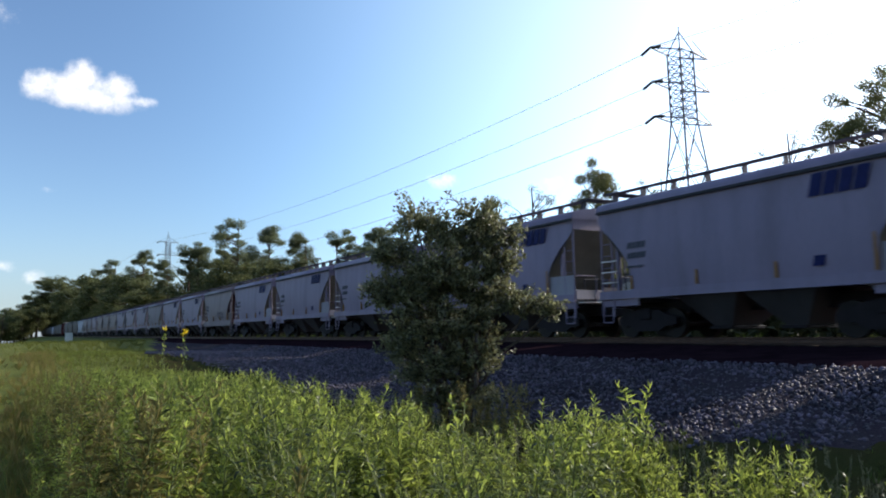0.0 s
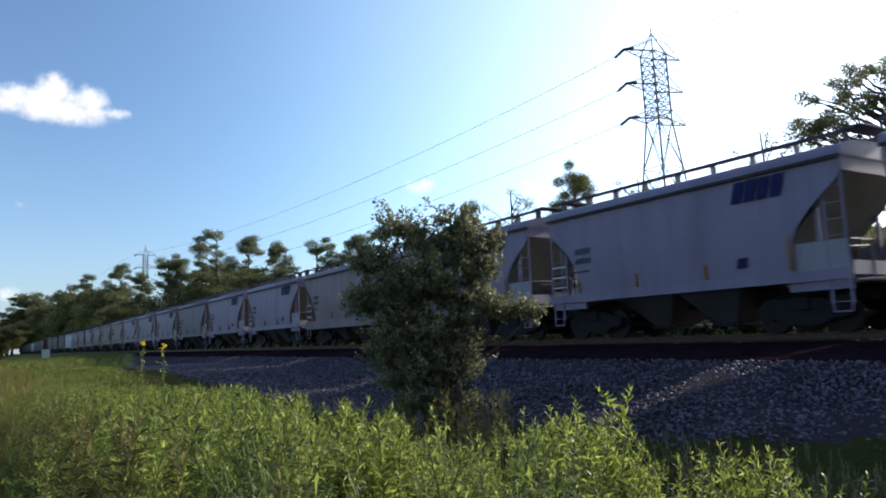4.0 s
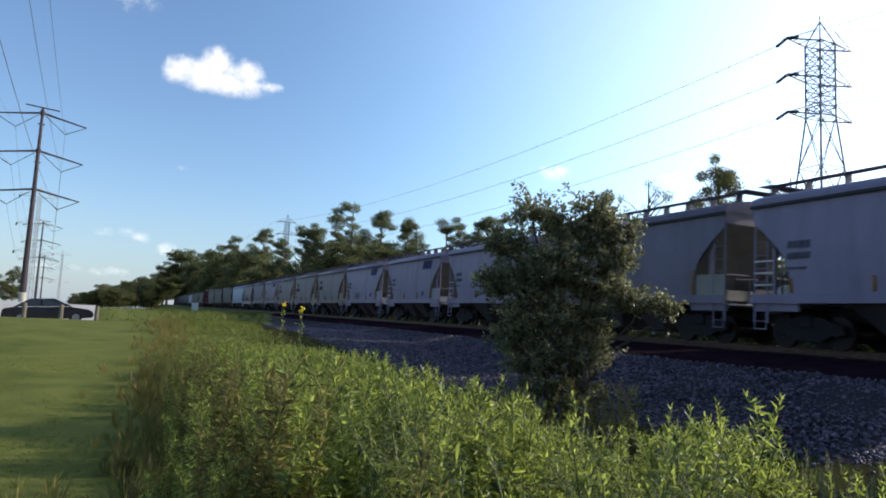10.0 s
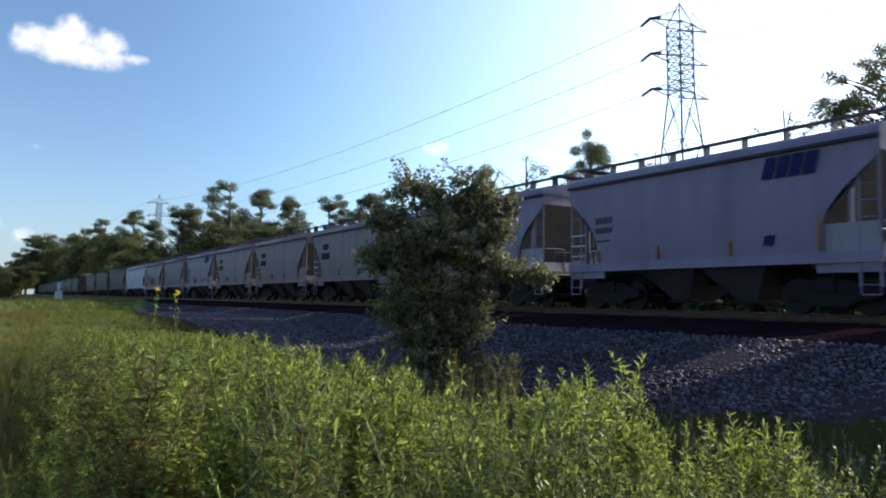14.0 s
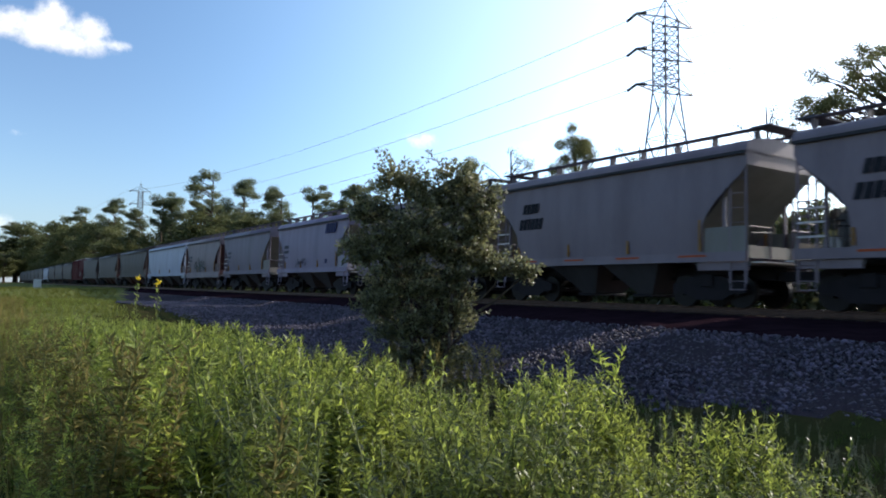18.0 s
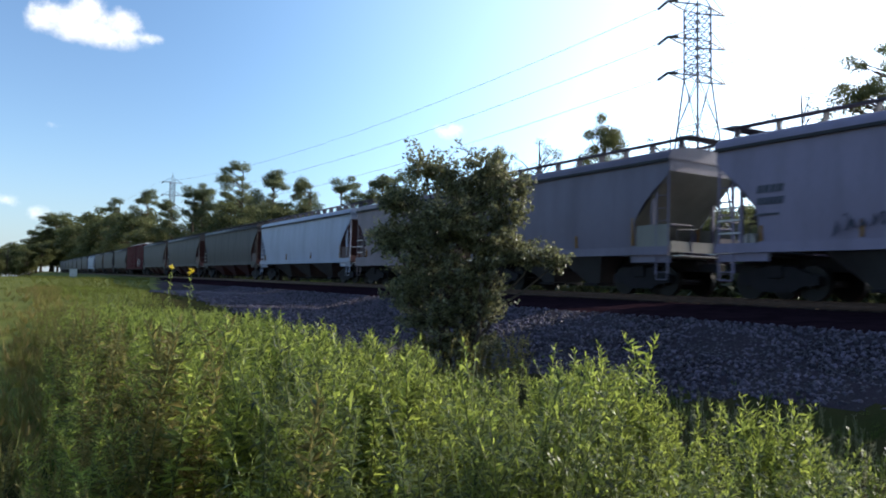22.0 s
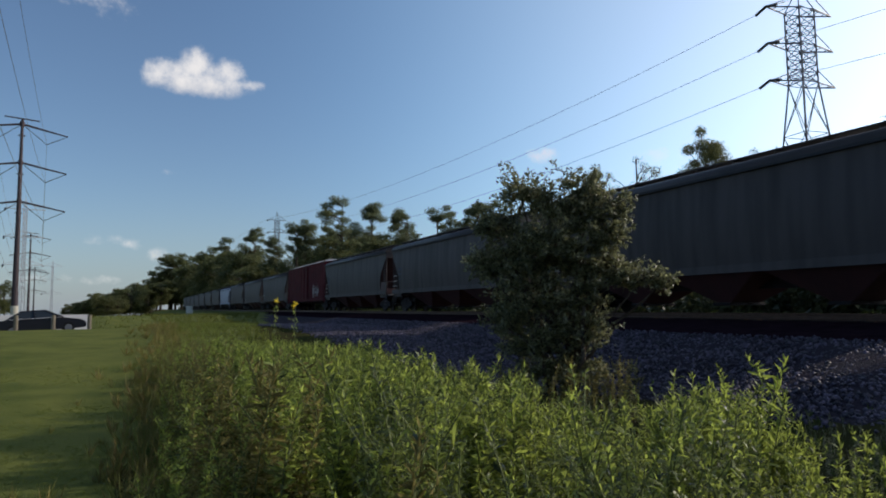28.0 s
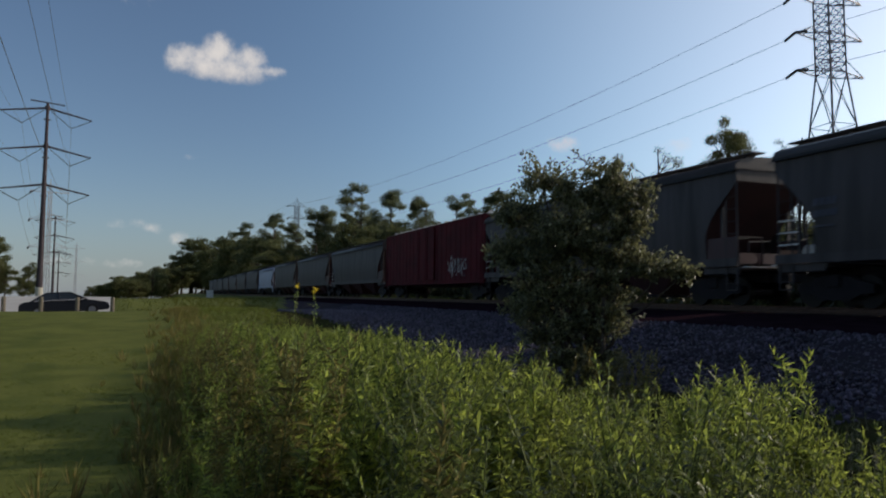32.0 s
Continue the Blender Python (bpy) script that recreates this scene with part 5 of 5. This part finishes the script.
POLES = [(-14.7, 125.0), (-29.8, 288.0), (-46.0, 470.0), (-4.0, -60.0)]
pole = monopole()
pole.matrix_basis = pose(*POLES[0], 1.0, 0, 0, 10)
for x, y in POLES[1:]:
    copy_thing(pole, pose(x, y, 1.0, 0, 0, 10))
for (xa, ya), (xb, yb) in ((POLES[0], POLES[1]), (POLES[3], POLES[0])):
    for z in (29.1, 23.1, 17.1):
        for s in (-3.4, 3.4):
            cable("power_line_wire", (xa + s, ya, z), (xb + s, yb, z), 4.0, 0.018, "thin aluminium power line wire between poles")
slim = lattice_tower("slim_lattice_tower", "slim pale lattice tower of a farther power line", (33.0, 25.0, 17.0), 36.0, 5.0, 1.8, 0.9, material("pale_steel", (0.5, 0.52, 0.55), 0.6, bump=0))
slim.matrix_basis = pose(-18.1, 164.0, 1.0, 0, 0, 10) @ Matrix.Scale(0.7, 4)
copy_thing(slim, pose(-26.0, 330.0, 1.0, 0, 0, 10))


# ---- the lot with the parked car ----
def build_lot():
    bm = bmesh.new()
    vs = [bm.verts.new(p) for p in ((-26, 40.2, 0.68), (-1.6, 40.2, 0.68), (-2.2, 60, 2.08), (-34, 60, 2.08), (-26, 40.2, 0.3), (-1.6, 40.2, 0.3), (-2.2, 60, 0.3), (-34, 60, 0.3))]
    for f in ((0, 1, 2, 3), (7, 6, 5, 4), (0, 4, 5, 1), (1, 5, 6, 2), (2, 6, 7, 3), (3, 7, 4, 0)):
        bm.faces.new([vs[i] for i in f])
    tagged(part("parking_lot", bm, material("pale_concrete", (0.42, 0.4, 0.36), 0.9, scale=0.6, vary=0.15)), "pale concrete parking lot beyond the lawn", "parking lot", kind="structure")
    wood = material("grey_wooden_post", (0.2, 0.17, 0.13), 0.9, scale=5, vary=0.3, stretch=(4, 4, 0.6))
    proto = None
    for k in range(12):
        m = pose(-1.4 - 1.55 * k, 39.2, 1.1)
        if proto is None:
            bm = bmesh.new()
            tube(bm, (0, 0, -0.1), (0, 0, 0.78), 0.1, 0.095, 10)
            proto = part("guard_post", bm, wood)
            tagged(proto, "short weathered wooden guard post at the lawn's edge", "post", "guard posts along the lot")
            proto.matrix_basis = m
        else:
            copy_thing(proto, m)


build_lot()


def sedan(m):
    car = empty("sedan", "dark parked four-door sedan on the concrete lot", "car", m=m)
    dark = material("black_car_paint", (0.008, 0.008, 0.012), 0.35, 0.0, spec=0.25, bump=0, vary=0.05)
    dark.node_tree.nodes["Principled BSDF"].inputs["Coat Weight"].default_value = 0.15
    glass = material("dark_car_glass", (0.02, 0.025, 0.03), 0.05, bump=0, vary=0.0)
    rubber = material("black_rubber", (0.02, 0.02, 0.02), 0.9, bump=0)
    lower = [(-2.42, 0.35), (-2.42, 0.72), (-2.3, 0.9), (-1.7, 0.98), (-0.9, 1.0), (0.9, 0.98), (1.5, 0.9), (2.2, 0.76), (2.42, 0.6), (2.42, 0.3), (1.8, 0.25), (-1.8, 0.25)]
    bm = bmesh.new()
    prism(bm, [(x, z) for x, z in lower], -0.9, 0.9)
    bmesh.ops.recalc_face_normals(bm, faces=bm.faces)
    bmesh.ops.bevel(bm, geom=bm.edges[:], offset=0.06, segments=2, affect="EDGES")
    part("body", bm, dark, car)
    bm = bmesh.new()
    lo = [(-1.75, 0.97), (1.2, 0.96)]
    hi = [(-0.95, 1.42), (0.25, 1.43)]
    v = [bm.verts.new((s * w, y, z)) for (y, z), w in ((lo[0], 0.85), (lo[1], 0.85), (hi[1], 0.66), (hi[0], 0.66)) for s in (-1, 1)]
    for f in ((0, 2, 4, 6), (1, 7, 5, 3), (0, 1, 3, 2), (2, 3, 5, 4), (4, 5, 7, 6), (6, 7, 1, 0)):
        bm.faces.new([v[i] for i in f])
    bmesh.ops.recalc_face_normals(bm, faces=bm.faces)
    part("cabin_glass", bm, glass, car)
    part("roof", boxes((-0.67, 0.67, -1.0, 0.3, 1.42, 1.46), bevel=0.015), dark, car)
    for s in (-1, 1):
        for lo_y, lo_z, hi_y in ((-0.3, 0.98, -0.3), (1.2, 0.95, 0.27), (-1.75, 0.97, -0.96)):
            part("window_pillar", tubes(((s * 0.865, lo_y, lo_z), (s * 0.68, hi_y, 1.43), 0.045, 0.04, 5)), dark, car)
        part("window_trim", tubes(((s * 0.875, -1.6, 0.985), (s * 0.875, 1.1, 0.97), 0.015, 0.015, 5)), PAINT["silver"], car, "bright trim strip")
        part("headlight", boxes((s * 0.62 - 0.2, s * 0.62 + 0.2, 2.3, 2.44, 0.58, 0.7), bevel=0.02), PAINT["silver"], car)
        part("mirror", boxes((s * 0.98 - 0.09, s * 0.98 + 0.09, 0.78, 0.9, 0.98, 1.1), bevel=0.02), dark, car)
        for y in (-1.45, 1.45):
            w = new("wheel")
            w.parent = car
            part("tyre", tubes(((s * 0.7, y, 0.32), (s * 0.91, y, 0.32), 0.33, 0.33, 20)), rubber, w)
            part("rim", tubes(((s * 0.89, y, 0.32), (s * 0.925, y, 0.32), 0.21, 0.2, 14)), M["steel"], w)
    return car


sedan(pose(-3.85, 43.6, 0.9, 3.5, 0, -84) @ Matrix.Scale(0.88, 4))


# ---- trackside ----
def cabinet():
    p = empty("signal_cabinet", "pale grey trackside signal cabinet in the grass", "cabinet", m=pose(12.2, 150, ground_z(12.2, 150)))
    grey = material("pale_grey_cabinet", (0.5, 0.52, 0.5), 0.5, bump=0)
    part("body", boxes((-0.6, 0.6, -0.5, 0.5, -0.2, 1.9), bevel=0.03), grey, p)
    part("roof", boxes((-0.68, 0.68, -0.58, 0.58, 1.9, 1.98), bevel=0.02), grey, p)
    part("door", boxes((-0.5, 0.5, -0.53, -0.5, 0.35, 1.8), bevel=0.01), grey, p)


cabinet()


def flowers():
    yellow = leaf_material("yellow_petals", (0.7, 0.5, 0.02), (0.75, 0.58, 0.04), 0.3)
    rng = np.random.default_rng(5)
    for az, dist, top in ((10.8, 15.6, 1.93), (12.2, 15.2, 1.84)):
        p = bearing(az, dist)
        g = ground_z(p.x, p.y)
        f = empty("wild_flower", "tall yellow wild flower standing out of the weeds", "flower", "yellow flowers", m=Matrix.Translation((p.x, p.y, g)))
        mesh_np("stalk", *stalk(bent((0, 0, 0), (0.05, 0, top - g), rng, 0.01), 0.008, 0.004), M["stem"], f)
        n = 26
        D = rand_dirs(n, rng)
        D[:, 2] = np.abs(D[:, 2]) * 0.6
        D /= np.linalg.norm(D, axis=1)[:, None]
        B = np.tile(np.array((0.05, 0, top - g)), (n, 1)) + rng.normal(size=(n, 3)) * 0.02
        mesh_np("petals", *leaf_quads(B, D, 0.055, 0.028, rng), yellow, f)
        D2 = rand_dirs(24, rng)
        B2 = np.stack([rng.normal(size=24) * 0.03 + 0.03, rng.normal(size=24) * 0.03, rng.uniform(0.5, 0.95, 24) * (top - g)], 1)
        mesh_np("leaves", *leaf_quads(B2, D2, 0.1, 0.03, rng), M["weed"], f)


flowers()


# ---- ballast stones ----
def build_stones():
    rng = np.random.default_rng(31)
    shapes = []
    for k in range(10):
        bm = bmesh.new()
        bmesh.ops.create_icosphere(bm, subdivisions=1, radius=1)
        v = np.array([x.co for x in bm.verts]) * rng.uniform(0.6, 1.1, (1, 3)) + rng.normal(size=(12, 3)) * 0.16
        f = np.array([[x.index for x in q.verts] for q in bm.faces])
        bm.free()
        shapes.append((v, f))
    spots = []
    for k in range(33000):
        y = 3 + 45 * rng.uniform() ** 1.4
        x = rng.uniform(6.2, 12.5)
        if x < ballast_foot(y) + 0.2 * rng.normal():
            continue
        s = rng.uniform(0.02, 0.046) * (1.25 if rng.uniform() < 0.1 else 1)
        x += BEND * y
        spots.append((x, y, ground_z(x, y) + s * 0.25, s, rng.uniform(0, 6.3)))
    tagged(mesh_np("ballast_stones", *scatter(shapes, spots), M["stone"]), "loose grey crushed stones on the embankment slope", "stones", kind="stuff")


build_stones()


def build_ties():
    bm = bmesh.new()
    box(bm, -1.3, 1.3, -0.115, 0.115, -0.34, -0.168, bevel=0.015)
    first = part("tie", bm, M["tie"], track)
    first.location = (0, 2.0, 0)
    for k in range(1, 150):
        t = new("tie", first.data)
        t.parent = track
        t.location = (0.02 * math.sin(k * 7.3), 2.0 + 0.5 * k, 0)
    v, f = np.array([(x, y, z) for x in (-1.3, 1.3) for y in (-0.115, 0.115) for z in (-0.34, -0.168)]), np.array([(0, 1, 3, 2), (4, 6, 7, 5), (0, 4, 5, 1), (2, 3, 7, 6), (0, 2, 6, 4), (1, 5, 7, 3)])
    mesh_np("far_ties", *joined([(v + np.array((0, 77.0 + 0.5 * k, 0)), f) for k in range(500)]), M["tie"], track, kind="stuff")


build_ties()


def motions():
    """The train rolls past at a steady speed."""
    for car, g in CARS:
        walk(car, [(t, on_line(g - SPEED * t)) for t in (0.0, 8.0, 16.0, 24.0, 32.0)])


motions()
